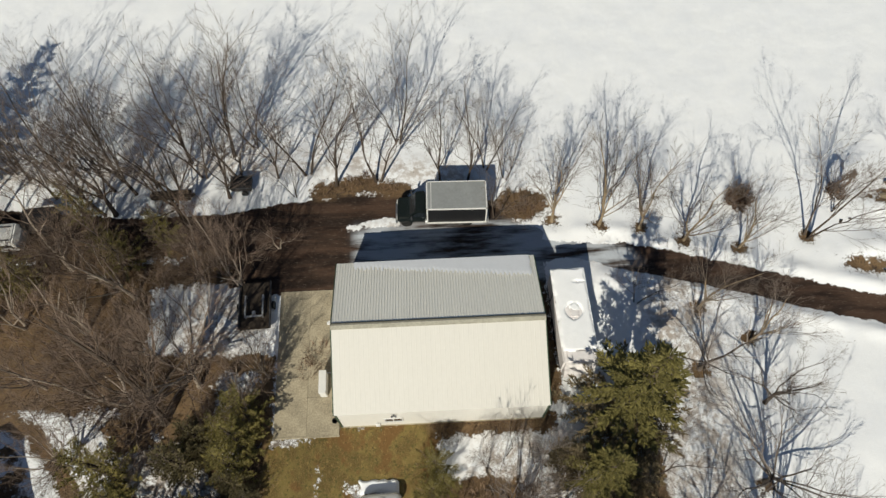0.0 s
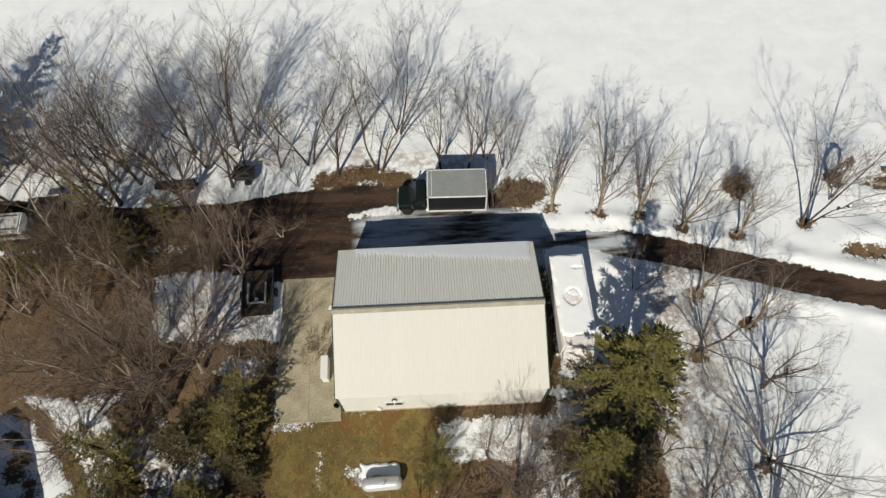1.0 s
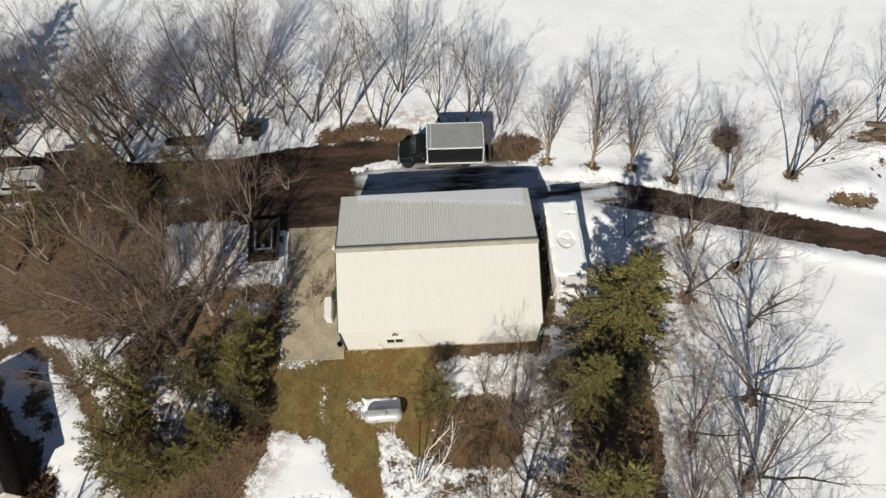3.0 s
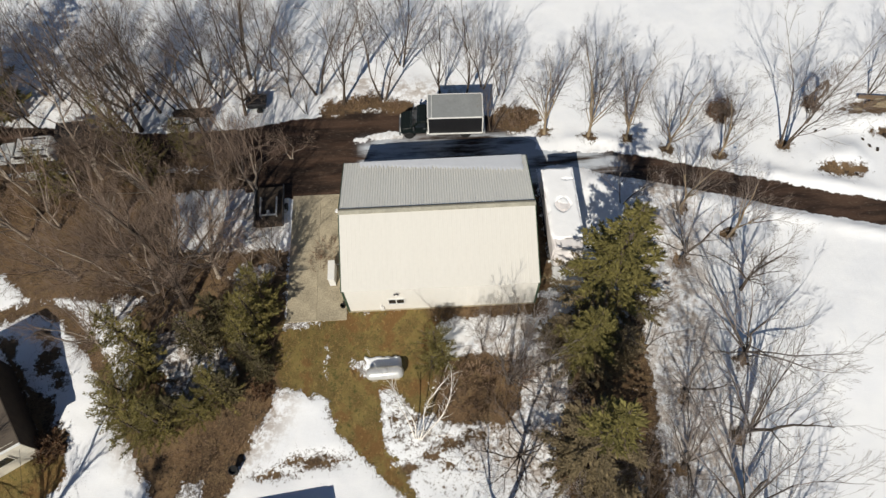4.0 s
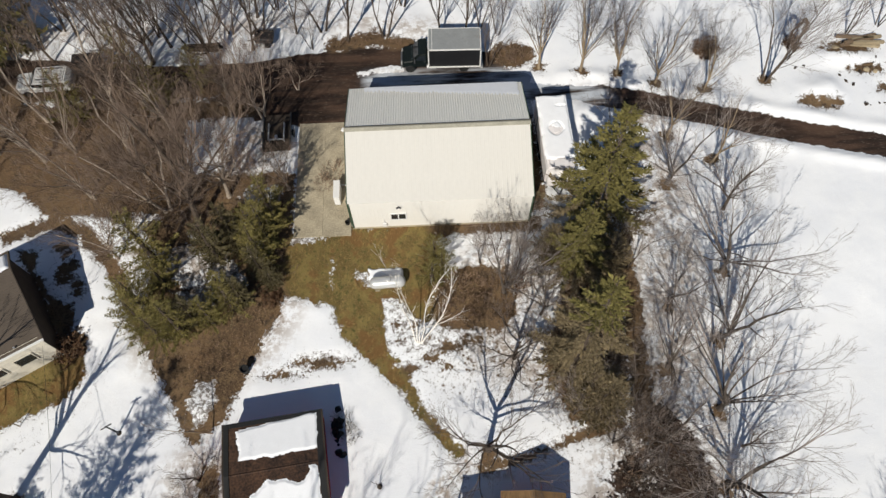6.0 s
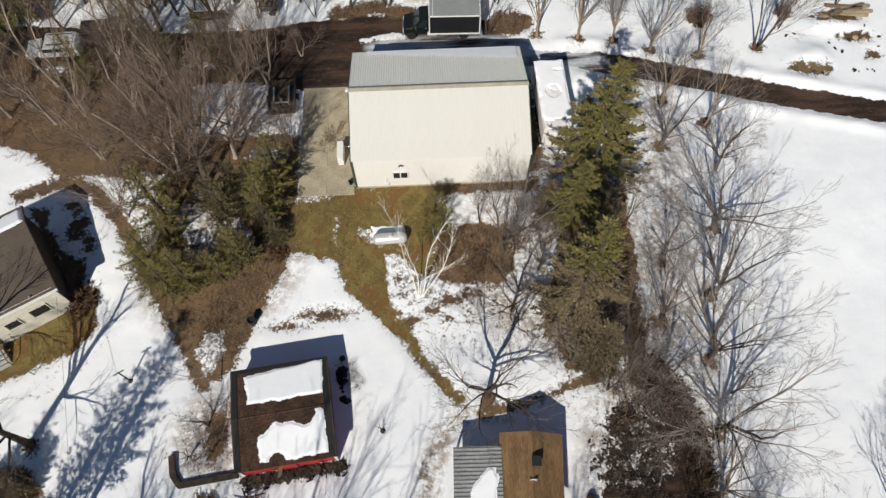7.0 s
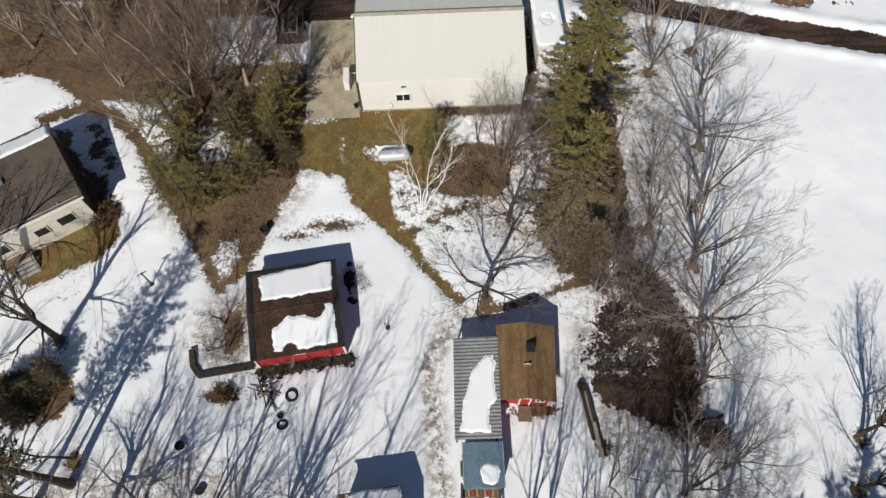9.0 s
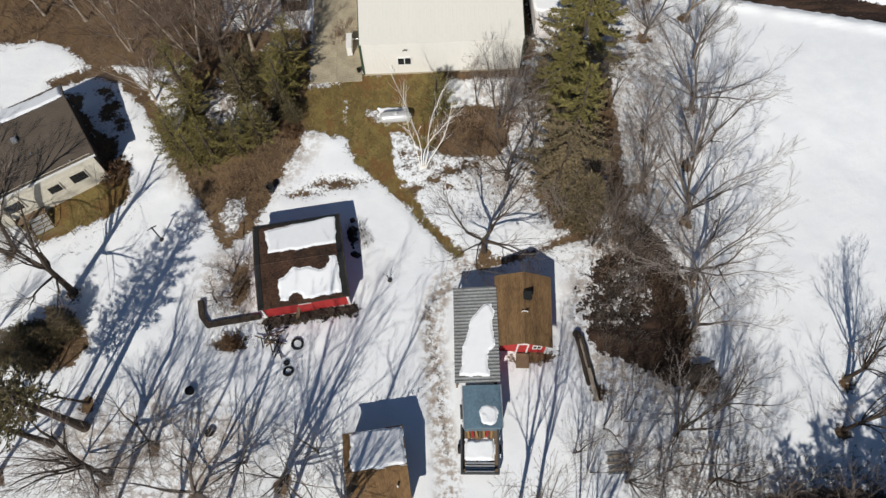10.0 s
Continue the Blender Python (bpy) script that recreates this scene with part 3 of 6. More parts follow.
def window(parent, m, w, h, panes=2, name="window", mat=None):
    """A framed window in the plane of m, x across and y up, centred at its foot."""
    f = Shape()
    for x0, x1, y0, y1 in ((-w / 2 - 0.07, w / 2 + 0.07, -0.07, 0.0), (-w / 2 - 0.07, w / 2 + 0.07, h, h + 0.07), (-w / 2 - 0.07, -w / 2, 0, h), (w / 2, w / 2 + 0.07, 0, h)):
        f.box(x0, x1, y0, y1, 0, 0.06)
    for k in range(1, panes):
        x = -w / 2 + w * k / panes
        f.box(x - 0.035, x + 0.035, 0, h, 0, 0.055)
    win = part(name, f, mat or WHITE, parent, m=m)
    for k in range(panes):
        a, b = -w / 2 + w * k / panes, -w / 2 + w * (k + 1) / panes
        part("pane", Shape().box(a + 0.02, b - 0.02, 0.01, h - 0.01, 0.004, 0.022), GLASS, win)
    return win


# ---- the cream steel barn ----
BX0, BX1, BY0, BY1, EAVE, RIDGE = 0.20, 13.26, 0.0, 9.82, 3.86, 5.72
MID = (BY0 + BY1) / 2
barn = thing("metal_barn", pose(0, 0, 0), "cream ribbed-steel pole barn with a low gable roof", "barn")
part("foundation", Shape().box(BX0 - 0.05, BX1 + 0.05, BY0 - 0.06, BY1 + 0.05, -0.5, 0.12), CONCRETE, barn)
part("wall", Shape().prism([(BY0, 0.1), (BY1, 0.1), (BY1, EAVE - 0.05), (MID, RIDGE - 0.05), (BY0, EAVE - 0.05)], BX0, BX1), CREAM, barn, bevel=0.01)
slope = Vector((0, MID - BY0 + 0.12, RIDGE - EAVE + 0.12 * 0.3667))
cap = Shape().prism([(MID - 0.24, RIDGE - 0.03), (MID, RIDGE + 0.06), (MID + 0.2, RIDGE - 0.012), (MID + 0.2, RIDGE - 0.03), (MID, RIDGE + 0.04), (MID - 0.24, RIDGE - 0.05)], BX0 - 0.08, BX1 + 0.05)
part("ridge_cap", cap, CAP, barn, "weathered grey ridge cap")
part("ridge_vent", Shape().prism([(MID + 0.1, RIDGE + 0.02), (MID + 0.17, RIDGE - 0.004), (MID + 0.17, RIDGE + 0.026), (MID + 0.12, RIDGE + 0.046)], BX0 - 0.05, BX1 + 0.03), VENT, barn, "dull olive ridge vent strip")
for y0, sgn in ((BY0 - 0.12, 1), (BY1 + 0.12, -1)):
    for x in (BX0 - 0.09, BX1 + 0.0):
        a, b = Vector((x, y0, EAVE - 0.1)), Vector((x, MID, RIDGE - 0.02))
        m = on_plane(a, (sgn, 0, 0), b - a)
        part("rake_trim", Shape().box(0 if sgn > 0 else -0.06, 0.06 if sgn > 0 else 0, 0, (b - a).length, -0.04, 0.07), TRIM_GREEN, barn, m=m)
for x, y in ((BX0, BY0), (BX1, BY0), (BX0, BY1), (BX1, BY1)):
    part("corner_trim", Shape().box(x - 0.06, x + 0.06, y - 0.06, y + 0.06, 0.1, EAVE - 0.12), TRIM_GREEN, barn, "dark green corner trim")
window(barn, on_plane((3.62, BY0 - 0.028, 1.22), (1, 0, 0), (0, 0, 1)), 1.05, 0.78)
part("wall_lamp", Shape().box(-0.05, 0.05, -0.14, 0, -0.05, 0.1).box(-0.22, 0.22, -0.2, -0.1, 0.02, 0.07).lathe([(0.03, -0.02), (0.08, 0.0), (0.08, 0.1), (0.03, 0.13)], 10, pose(-0.18, -0.15, 0.05, 70)).lathe([(0.03, -0.02), (0.08, 0.0), (0.08, 0.1), (0.03, 0.13)], 10, pose(0.18, -0.15, 0.05, 70)), SKIRT, barn, m=pose(3.72, BY0 - 0.03, 3.0) @ Matrix.Diagonal((0.7, 0.7, 0.7, 1)))
part("meter_box", Shape().box(-0.14, 0.14, -0.14, 0, 0, 0.4).tube((0, -0.07, 0.4), (0, -0.07, 0.9), 0.03, 0.03), WHITE, barn, "white meter box", bevel=0.01, m=pose(2.55, BY0 - 0.03, 0.35))
part("downspout", Shape().box(-0.06, 0.06, -0.05, 0.05, 0.15, EAVE - 0.1).box(-0.06, 0.3, -0.05, 0.05, 0.1, 0.18), TRIM_GREEN, barn, m=pose(BX0 - 0.1, BY0 + 0.2, 0))
part("flood_lamp", Shape().box(-0.28, 0, -0.09, 0.09, -0.05, 0.1).lathe([(0.05, 0), (0.11, 0.05), (0.11, 0.16)], 12, pose(-0.3, 0, 0, 0, 150)), WHITE, barn, m=pose(BX0 - 0.05, MID + 0.5, RIDGE - 0.75))
# old snow that slid to the north eave
wide_rib = (BX1 - BX0) / 45
m = on_plane((BX1 + 0.1, BY1 + 0.12, EAVE + 0.0), (-1, 0, 0), (0, -slope.y, slope.z))
tagged(new("roof_snow", snow_sheet(BX1 - BX0, 2.2, 0.016, lambda x, y: min(band(x, y, 0.5, 12.0, -0.2, 1.95 - 0.11 * x - 0.3 * abs(math.sin(x * math.pi / wide_rib))), 0.5), 3.0, 0.06)), "strip of old snow with a toothed edge on barn roof", "snow").matrix_basis = m @ pose(0, 0, 0.028)

# concrete apron west of the barn, and what stands on it
slab = tagged(new("patio_slab"), "stained concrete apron beside the steel barn", "pavement", kind="structure")
heat = thing("air_unit", pose(-1.02, 2.75, 0.02), "white outdoor air unit against the barn wall", "air conditioner")
part("cabinet", Shape().box(-0.22, 0.22, -0.75, 0.75, 0.08, 1.15), WHITE, heat, bevel=0.03)
part("front_grille", Shape().box(-0.235, -0.222, -0.62, 0.1, 0.25, 1.0), CHROME, heat)
part("lid", Shape().box(-0.24, 0.24, -0.77, 0.77, 1.15, 1.19), WHITE, heat, bevel=0.01)
for y in (-0.65, 0.65):
    part("foot", Shape().box(-0.2, 0.2, y - 0.05, y + 0.05, 0, 0.08), SKIRT, heat)
part("pipe", Shape().tube((0.1, 0.8, 0.4), (1.02, 0.8, 0.4), 0.04, 0.04).tube((0.1, 0.8, 0.4), (0.1, 0.7, 0.4), 0.04, 0.04), ALU, heat)
bucket = tagged(new("bucket", Shape().lathe([(0.13, 0), (0.17, 0.36), (0.18, 0.38), (0.15, 0.38), (0.12, 0.05)], 16).mesh("bucket", BLACK)), "black plastic bucket at the barn corner", "bucket")
bucket.matrix_basis = pose(-0.28, 0.35, 0.02)

# ---- the covered camper ----
camper = thing("camper", pose(15.62, 6.05, 0, 0, 0, 1.5), "travel trailer under a white cover with snow on top", "camper")
body = [(-1.08, 0.75), (-1.1, 2.55), (-0.95, 2.8), (-0.5, 2.9), (0.5, 2.9), (0.95, 2.8), (1.1, 2.55), (1.08, 0.75)]
part("cover", Shape().prism(body, -3.3, 3.15, "y"), TARP, camper, "white vinyl cover with folds", bevel=0.12, smooth=False)
part("skirt", Shape().box(-1.05, 1.05, -2.95, 2.95, 0.32, 0.8), SKIRT, camper, bevel=0.03)
part("nose", Shape().prism([(-3.28, 0.8), (-3.75, 1.0), (-3.8, 1.5), (-3.28, 2.5)], -1.0, 1.0, "x"), TARP, camper, bevel=0.08)
part("tongue", Shape().tube((-0.7, -3.0, 0.45), (0, -4.2, 0.45), 0.05, 0.05).tube((0.7, -3.0, 0.45), (0, -4.2, 0.45), 0.05, 0.05).tube((0, -4.15, 0.02), (0, -4.15, 0.6), 0.04, 0.04), SKIRT, camper)
for sx in (-1, 1):
    for y in (-0.55, 0.35):
        w = part("wheel", Shape().lathe([(0.2, -0.1), (0.33, -0.1), (0.35, -0.05), (0.35, 0.05), (0.33, 0.1), (0.2, 0.1)], 20, pose(0, 0, 0, 0, 90)), BLACK, camper, m=pose(sx * 0.98, y, 0.36))
        part("rim", Shape().lathe([(0.19, -0.03), (0.19, 0.03)], 14, pose(0, 0, 0, 0, 90)), ALU, w)
part("roof_vent", Shape().box(-0.25, 0.3, -0.3, 0.35, 2.9, 2.99), TARP, camper, bevel=0.05)
part("air_conditioner", Shape().box(-0.35, 0.35, -2.6, -1.75, 2.88, 2.96), TARP, camper, bevel=0.08)
part("strap", Shape().box(-1.12, 1.12, 1.6, 1.66, 2.0, 2.02).box(-1.125, -1.1, 1.6, 1.66, 0.8, 2.6).box(1.1, 1.125, 1.6, 1.66, 0.8, 2.6), SKIRT, camper)
csnow = tagged(new("camper_snow", snow_sheet(2.3, 6.3, 0.13, lambda x, y: min(band(x, y, 0.0, 2.3, 0.5, 6.3), 0.45, max(math.hypot(x - 1.2, y - 3.25) - 0.5, 0.34 - math.hypot(x - 1.2, y - 3.5)), 0.35 + abs(y - 5.3) - 0.3 * (x > 1.1)), 8.0, 0.07)), "smooth snow lying on the camper cover", "snow")
csnow.matrix_basis = pose(15.62, 6.05, 0, 0, 0, 1.5) @ pose(-1.15, -3.1, 2.885)

# ---- the box truck ----
truck = thing("box_truck", pose(6.3, 14.28, 0, 0, 0, -1.5), "parked box truck with dark green cab and black box, grey roof", "truck")
L, W = 4.22, 2.25
part("cargo_box", Shape().box(0.05, L - 0.05, 0.05, W - 0.05, 0.82, 2.86), BOXSIDE, truck, "black side panels")
part("box_roof", Shape().box(0.02, L - 0.02, 0.02, W - 0.02, 2.86, 2.9), BOXROOF, truck, "grey translucent roof sheet")
rails = [((0, 0, 2.86), (L, 0, 2.86)), ((0, W, 2.86), (L, W, 2.86)), ((0, 0, 0.84), (L, 0, 0.84)), ((0, W, 0.84), (L, W, 0.84)), ((0, 0, 2.86), (0, W, 2.86)), ((L, 0, 2.86), (L, W, 2.86))]
rails += [((x, y, 0.84), (x, y, 2.86)) for x in (0, L) for y in (0, W)]
for a, b in rails:
    lo, hi = [min(p, q) - 0.045 for p, q in zip(a, b)], [max(p, q) + 0.045 for p, q in zip(a, b)]
    part("edge_rail", Shape().box(lo[0], hi[0], lo[1], hi[1], lo[2], hi[2]), WHITE, truck, bevel=0.01)
for k in range(1, 8):
    part("roof_bow", Shape().box(L * k / 8 - 0.02, L * k / 8 + 0.02, 0.06, W - 0.06, 2.9, 2.91), BOXROOF, truck)
part("edge_rail", Shape().box(0.27, 0.31, 0.04, W - 0.04, 2.9, 2.925), WHITE, truck)
part("roll_door", Shape().box(L - 0.06, L - 0.02, 0.1, W - 0.1, 0.9, 2.75), WHITE, truck)
part("chassis", Shape().box(-2.1, L + 0.1, 0.75, 0.95, 0.5, 0.8).box(-2.1, L + 0.1, W - 0.95, W - 0.75, 0.5, 0.8), SKIRT, truck)
part("bumper", Shape().box(L + 0.05, L + 0.25, 0.1, W - 0.1, 0.45, 0.6), ALU, truck, bevel=0.02)
cab = [(-2.15, 0.55), (-2.25, 0.85), (-2.15, 1.2), (-1.35, 1.34), (-0.85, 2.0), (-0.65, 2.1), (-0.12, 2.12), (-0.1, 0.55)]
cabin = part("cab", Shape().prism([(x, z) for x, z in cab], 0.22, W - 0.22, "y"), DARKGREEN, truck, "dark green cab", bevel=0.09)
part("windscreen", Shape().prism([(-1.33, 1.40), (-0.86, 2.02), (-0.84, 2.0), (-1.31, 1.38)], 0.36, W - 0.36, "y"), GLASS, cabin)
for y in (0.21, W - 0.23):
    part("side_window", Shape().prism([(-1.12, 1.42), (-0.75, 1.95), (-0.25, 1.95), (-0.25, 1.42)], y, y + 0.02, "y"), GLASS, cabin)
    part("door_handle", Shape().box(-0.4, -0.25, y - 0.01, y + 0.03, 1.25, 1.29), CHROME, cabin)
part("grille", Shape().box(-2.27, -2.2, 0.7, W - 0.7, 0.7, 1.0), CHROME, cabin)
part("front_bumper", Shape().box(-2.36, -2.2, 0.25, W - 0.25, 0.42, 0.62), CHROME, cabin, bevel=0.03)
for y in (0.3, W - 0.6):
    part("headlight", Shape().box(-2.26, -2.18, y, y + 0.3, 0.8, 1.0), LAMPGLASS, cabin, bevel=0.02)
for y, s in ((0.05, -1), (W - 0.05, 1)):
    part("mirror", Shape().box(-1.2, -1.1, y - 0.08, y + 0.08, 1.35, 1.7).tube((-1.15, y, 1.4), (-1.1, y - s * 0.2, 1.4), 0.02, 0.02), SKIRT, cabin, bevel=0.02)
part("fuel_tank", Shape().lathe([(0.18, -0.4), (0.22, -0.36), (0.22, 0.36), (0.18, 0.4)], 16, pose(0.2, 0.28, 0.6, 0, 90)), ALU, truck)
for x, y in ((-1.55, 0.3), (-1.55, W - 0.3), (2.9, 0.28), (2.9, W - 0.28)):
    w = part("wheel", Shape().lathe([(0.22, -0.13), (0.36, -0.13), (0.4, -0.07), (0.4, 0.07), (0.36, 0.13), (0.22, 0.13)], 24, pose(0, 0, 0, 90)), BLACK, truck, m=pose(x, y, 0.4))
    part("rim", Shape().lathe([(0.21, -0.08), (0.21, 0.08)], 18, pose(0, 0, 0, 90)), CHROME, w)

# ---- the propane tank ----
tank = thing("propane_tank", pose(2.7, -4.75, gz(2.75, -4.75), 0, 0, 2) @ Matrix.Diagonal((0.9, 0.9, 0.9, 1)), "silver horizontal propane tank on feet in the grass", "tank")
part("vessel", Shape().lathe([(0.02, -1.42), (0.22, -1.39), (0.38, -1.28), (0.46, -1.1), (0.48, -0.95), (0.48, 0.95), (0.46, 1.1), (0.38, 1.28), (0.22, 1.39), (0.02, 1.42)], 32, pose(0, 0, 0.74, 0, 90)), TANKMETAL, tank, smooth=True)
part("dome", Shape().lathe([(0.2, 0), (0.2, 0.16), (0.14, 0.24), (0.02, 0.26)], 16), TANKMETAL, tank, m=pose(0.1, 0, 1.19))
for x in (-0.85, 0.85):
    part("leg", Shape().box(x - 0.05, x + 0.05, -0.3, 0.3, 0.05, 0.4), SKIRT, tank)
    part("block", Shape().box(x - 0.2, x + 0.2, -0.4, 0.4, -0.1, 0.06), CONCRETE, tank)
tsnow = tagged(new("snow_ridge", snow_sheet(2.8, 1.0, 0.2, lambda x, y: min(band(x, y, 0.1, 2.5, 0.1, 0.95), 0.4), 12.0, 0.07)), "ridge of old snow behind the tank", "snow")
tsnow.matrix_basis = pose(1.2, -4.35, gz(2, -4) + 0.0)


# ---- gabled sheds and the house ----
def shingled(run, rise, course=0.2):
    """The profile of one stepped, shingled slope from eave to ridge, as (distance, height) pairs."""
    n = max(4, int(math.hypot(run, rise) / course))
    top = []
    for k in range(n):
        a, b = k / n, (k + 1) / n
        top += [(run * a, rise * a + 0.035), (run * b, rise * b + 0.012)]
    return [(0, 0.0)] + top + [(run, rise - 0.02)]


def gable_roof(parent, width, depth, eave, rise, over, mat, along="x", label=""):
    """Two stepped slopes that meet in a ridge along x (or y), centred on the parent."""
    half = depth / 2 + over
    prof = shingled(half, rise)
    for s in (-1, 1):
        p = [(s * (d - half), eave + h) for d, h in prof]
        part("roof_slope", Shape().prism(p, -width / 2 - over, width / 2 + over, "x" if along == "x" else "y"), mat, parent, label)
    c = [(-0.14, eave + rise - 0.03), (0, eave + rise + 0.06), (0.14, eave + rise - 0.03)]
    part("ridge_cap", Shape().prism(c, -width / 2 - over, width / 2 + over, "x" if along == "x" else "y"), mat, parent)
    return half


def shed_body(parent, width, depth, eave, rise, mat, along="x"):
    h = depth / 2
    slope = rise * h / (h + 0.3)
    part("wall", Shape().prism([(-h, -0.3), (h, -0.3), (h, eave), (0, eave + slope - 0.05), (-h, eave)], -width / 2, width / 2, along), mat, parent, bevel=0.01)


# red shed with a shingled roof
RS = pose(-4.28, -17.45, -0.5, 0, 0, 7)
red = thing("red_shed", RS, "low red shed with dark shingle roof half under snow", "shed")
shed_body(red, 6.0, 6.3, 2.0, 0.3, RED)
half = gable_roof(red, 6.0, 6.3, 2.04, 0.32, 0.1, SHINGLE_DARK, label="dark wet shingles")
for s in (-1, 1):
    part("fascia", Shape().box(-3.2, 3.2, s * (half + 0.0) - 0.03, s * (half + 0.0) + 0.03, 1.92, 2.05), DARKWOOD, red)
# dark boards added over the gable ends, standing in for shade on the red walls
for x in (-3.1, 3.1):
    part("barge_board", Shape().prism([(-half - 0.03, 1.86), (-half - 0.03, 2.08), (0, 2.4), (half + 0.03, 2.08), (half + 0.03, 1.86), (0, 2.18)], x + (0.004 if x > 0 else -0.104), x + (0.104 if x > 0 else -0.004)), DARKWOOD, red)
for x in (-3.01, 3.01):
    part("corner_board", Shape().box(x - 0.07, x + 0.07, -3.21, -3.09, 0, 1.95), WHITE, red, "white corner board")
part("sill_board", Shape().box(-3.0, 3.0, -3.19, -3.13, 0.0, 0.12), WHITE, red)
part("vent_sign", Shape().box(-0.45, 0.45, -3.22, -3.15, 1.62, 1.9), WHITE, red, "white board over the door", bevel=0.01)
door = part("door", Shape().box(-0.5, 0.5, -3.21, -3.15, 0.05, 1.6), RED, red, bevel=0.01)
part("handle", Shape().box(0.35, 0.42, -3.25, -3.21, 0.6, 0.72), CHROME, door)
debris_rng = random.Random(8)
chips = Shape()
for k in range(420):
    w, l, t = debris_rng.uniform(0.03, 0.09), debris_rng.uniform(0.06, 0.3), debris_rng.uniform(0.01, 0.05)
    chips.box(-l, l, -w, w, 0, t, RS @ pose(debris_rng.uniform(-3.2, 3.4), -3.3 - abs(debris_rng.gauss(0, 0.28)), debris_rng.uniform(0.06, 0.2), debris_rng.uniform(-25, 25), debris_rng.uniform(-20, 20), debris_rng.uniform(0, 180)))
tagged(new("debris", chips.mesh("debris", DARKWOOD)), "dark rotting wood chips along the red shed wall", "debris", kind="stuff")
for k in range(20):
    w, tall = debris_rng.uniform(0.1, 0.24), debris_rng.uniform(0.12, 0.35)
    s = Shape().lathe([(w, -0.12), (w * 1.1, tall * 0.3), (w * 0.6, tall * 0.8), (0.03, tall)], 8)
    s.v = [(x * debris_rng.uniform(0.6, 1.4), y * debris_rng.uniform(0.6, 1.4), z) for x, y, z in s.v]
    rub = tagged(new("rubble_lump", s.mesh("rubble_lump", BLACK)), "black lump of rubble at the red shed corner", "rubble", "rubble by the red shed")
    rub.matrix_basis = RS @ pose(3.5 + abs(debris_rng.gauss(0, 0.5)), 2.2 + debris_rng.gauss(0, 0.6), 0.05, 0, 0, 31 * k)
# a leaning board by the wall
board = tagged(new("plank", Shape().box(-0.14, 0.14, -0.02, 0.02, 0, 1.5).mesh("plank", WOOD)), "weathered board leaning against the red shed", "plank")
board.matrix_basis = RS @ pose(-0.9, -3.75, 0.0, -22, 30, 20)
sl = 0.32 / half
# black strips laid over the shingles along the roof edges
for x0, x1 in ((-3.1, -2.78), (2.72, 3.1)):
    part("edge_flashing", Shape().prism([(-half, 2.07), (-half, 2.1), (0, 2.43), (half, 2.1), (half, 2.07), (0, 2.4)], x0, x1), BLACK, red, "black strip along the roof edge")
part("edge_flashing", Shape().prism([(half - 0.3, 2.11), (half - 0.3, 2.145), (half + 0.01, 2.115), (half + 0.01, 2.08)], -2.77, 2.71), BLACK, red)
m = RS @ on_plane((3.1, half, 2.06), (-1, 0, 0), (0, -1, sl))
tagged(new("roof_snow", snow_sheet(6.3, 3.3, 0.07, lambda x, y: min(band(x, y, 0.25, 5.5 - 0.12 * y, 0.1 + 0.08 * x, 2.45), 0.5), 21.0, 0.06)), "snow sheet on the north slope of the red shed roof", "snow").matrix_basis = m @ pose(0, 0, 0.03)
m = RS @ on_plane((-3.1, -half, 2.06), (1, 0, 0), (0, 1, sl))
tagged(new("roof_snow", snow_sheet(6.3, 3.3, 0.07, lambda x, y: min(band(x, y, 1.5, 5.75, 0.35, 2.8 - 0.3 * math.sin(x * 1.7 + 2.2)), 0.5, math.hypot(x - 4.5, y - 3.0) - 0.8, math.hypot(x - 1.6, y - 2.9) - 1.0, math.hypot(x - 2.6, y - 0.2) - 0.6), 27.0, 0.06)), "ragged patch of snow on the south slope of the red shed roof", "snow").matrix_basis = m @ pose(0, 0, 0.03)

# timber edging by the red shed
edging = thing("garden_edging", pose(0, 0, gz(-9, -21)), "dark timber edging of a planting bed", "edging")
for (ax, ay), (bx, by) in (((-7.3, -20.9), (-11.0, -21.4)), ((-11.0, -21.4), (-11.5, -20.7)), ((-11.5, -20.7), (-11.7, -19.6))):
    d = Vector((bx - ax, by - ay, 0))
    part("sleeper", Shape().box(0, d.length + 0.1, -0.2, 0.2, 0.0, 0.42), DARKWOOD, edging, bevel=0.03, m=on_plane((ax, ay, 0), d, Vector((-d.y, d.x, 0))))

# cabin with a brown roof, red front and chimney
CB = pose(11.3, -22.05, -0.5, 0, 0, -4.5)
cabin2 = thing("cabin", CB, "small red cabin with a brown wood-shingle gable roof", "cabin")
shed_body(cabin2, 4.6, 3.4, 2.05, 0.85, RED, "y")
gable_roof(cabin2, 4.6, 3.4, 2.05, 0.9, 0.28, SHINGLE_BROWN, "y", "brown weathered shingles")
chim = part("chimney", Shape().box(-0.24, 0.24, -0.24, 0.24, 2.5, 3.12), BLACK, cabin2, "black metal chimney box", bevel=0.02, m=pose(0.22, 0.75, 0))
part("chimney_cap", Shape().box(-0.3, 0.3, -0.3, 0.3, 3.16, 3.2).tube((-0.2, -0.2, 3.1), (-0.2, -0.2, 3.17), 0.02, 0.02).tube((0.2, 0.2, 3.1), (0.2, 0.2, 3.17), 0.02, 0.02), BLACK, chim)
part("vent_pipe", Shape().tube((-0.15, 0, 2.85), (-0.15, 0, 3.1), 0.04, 0.04, 10).tube((0.2, 0, 2.85), (0.2, 0, 3.1), 0.04, 0.04, 10).box(-0.2, 0.25, -0.03, 0.03, 3.05, 3.1), WHITE, cabin2, m=pose(0.0, -0.35, 0))
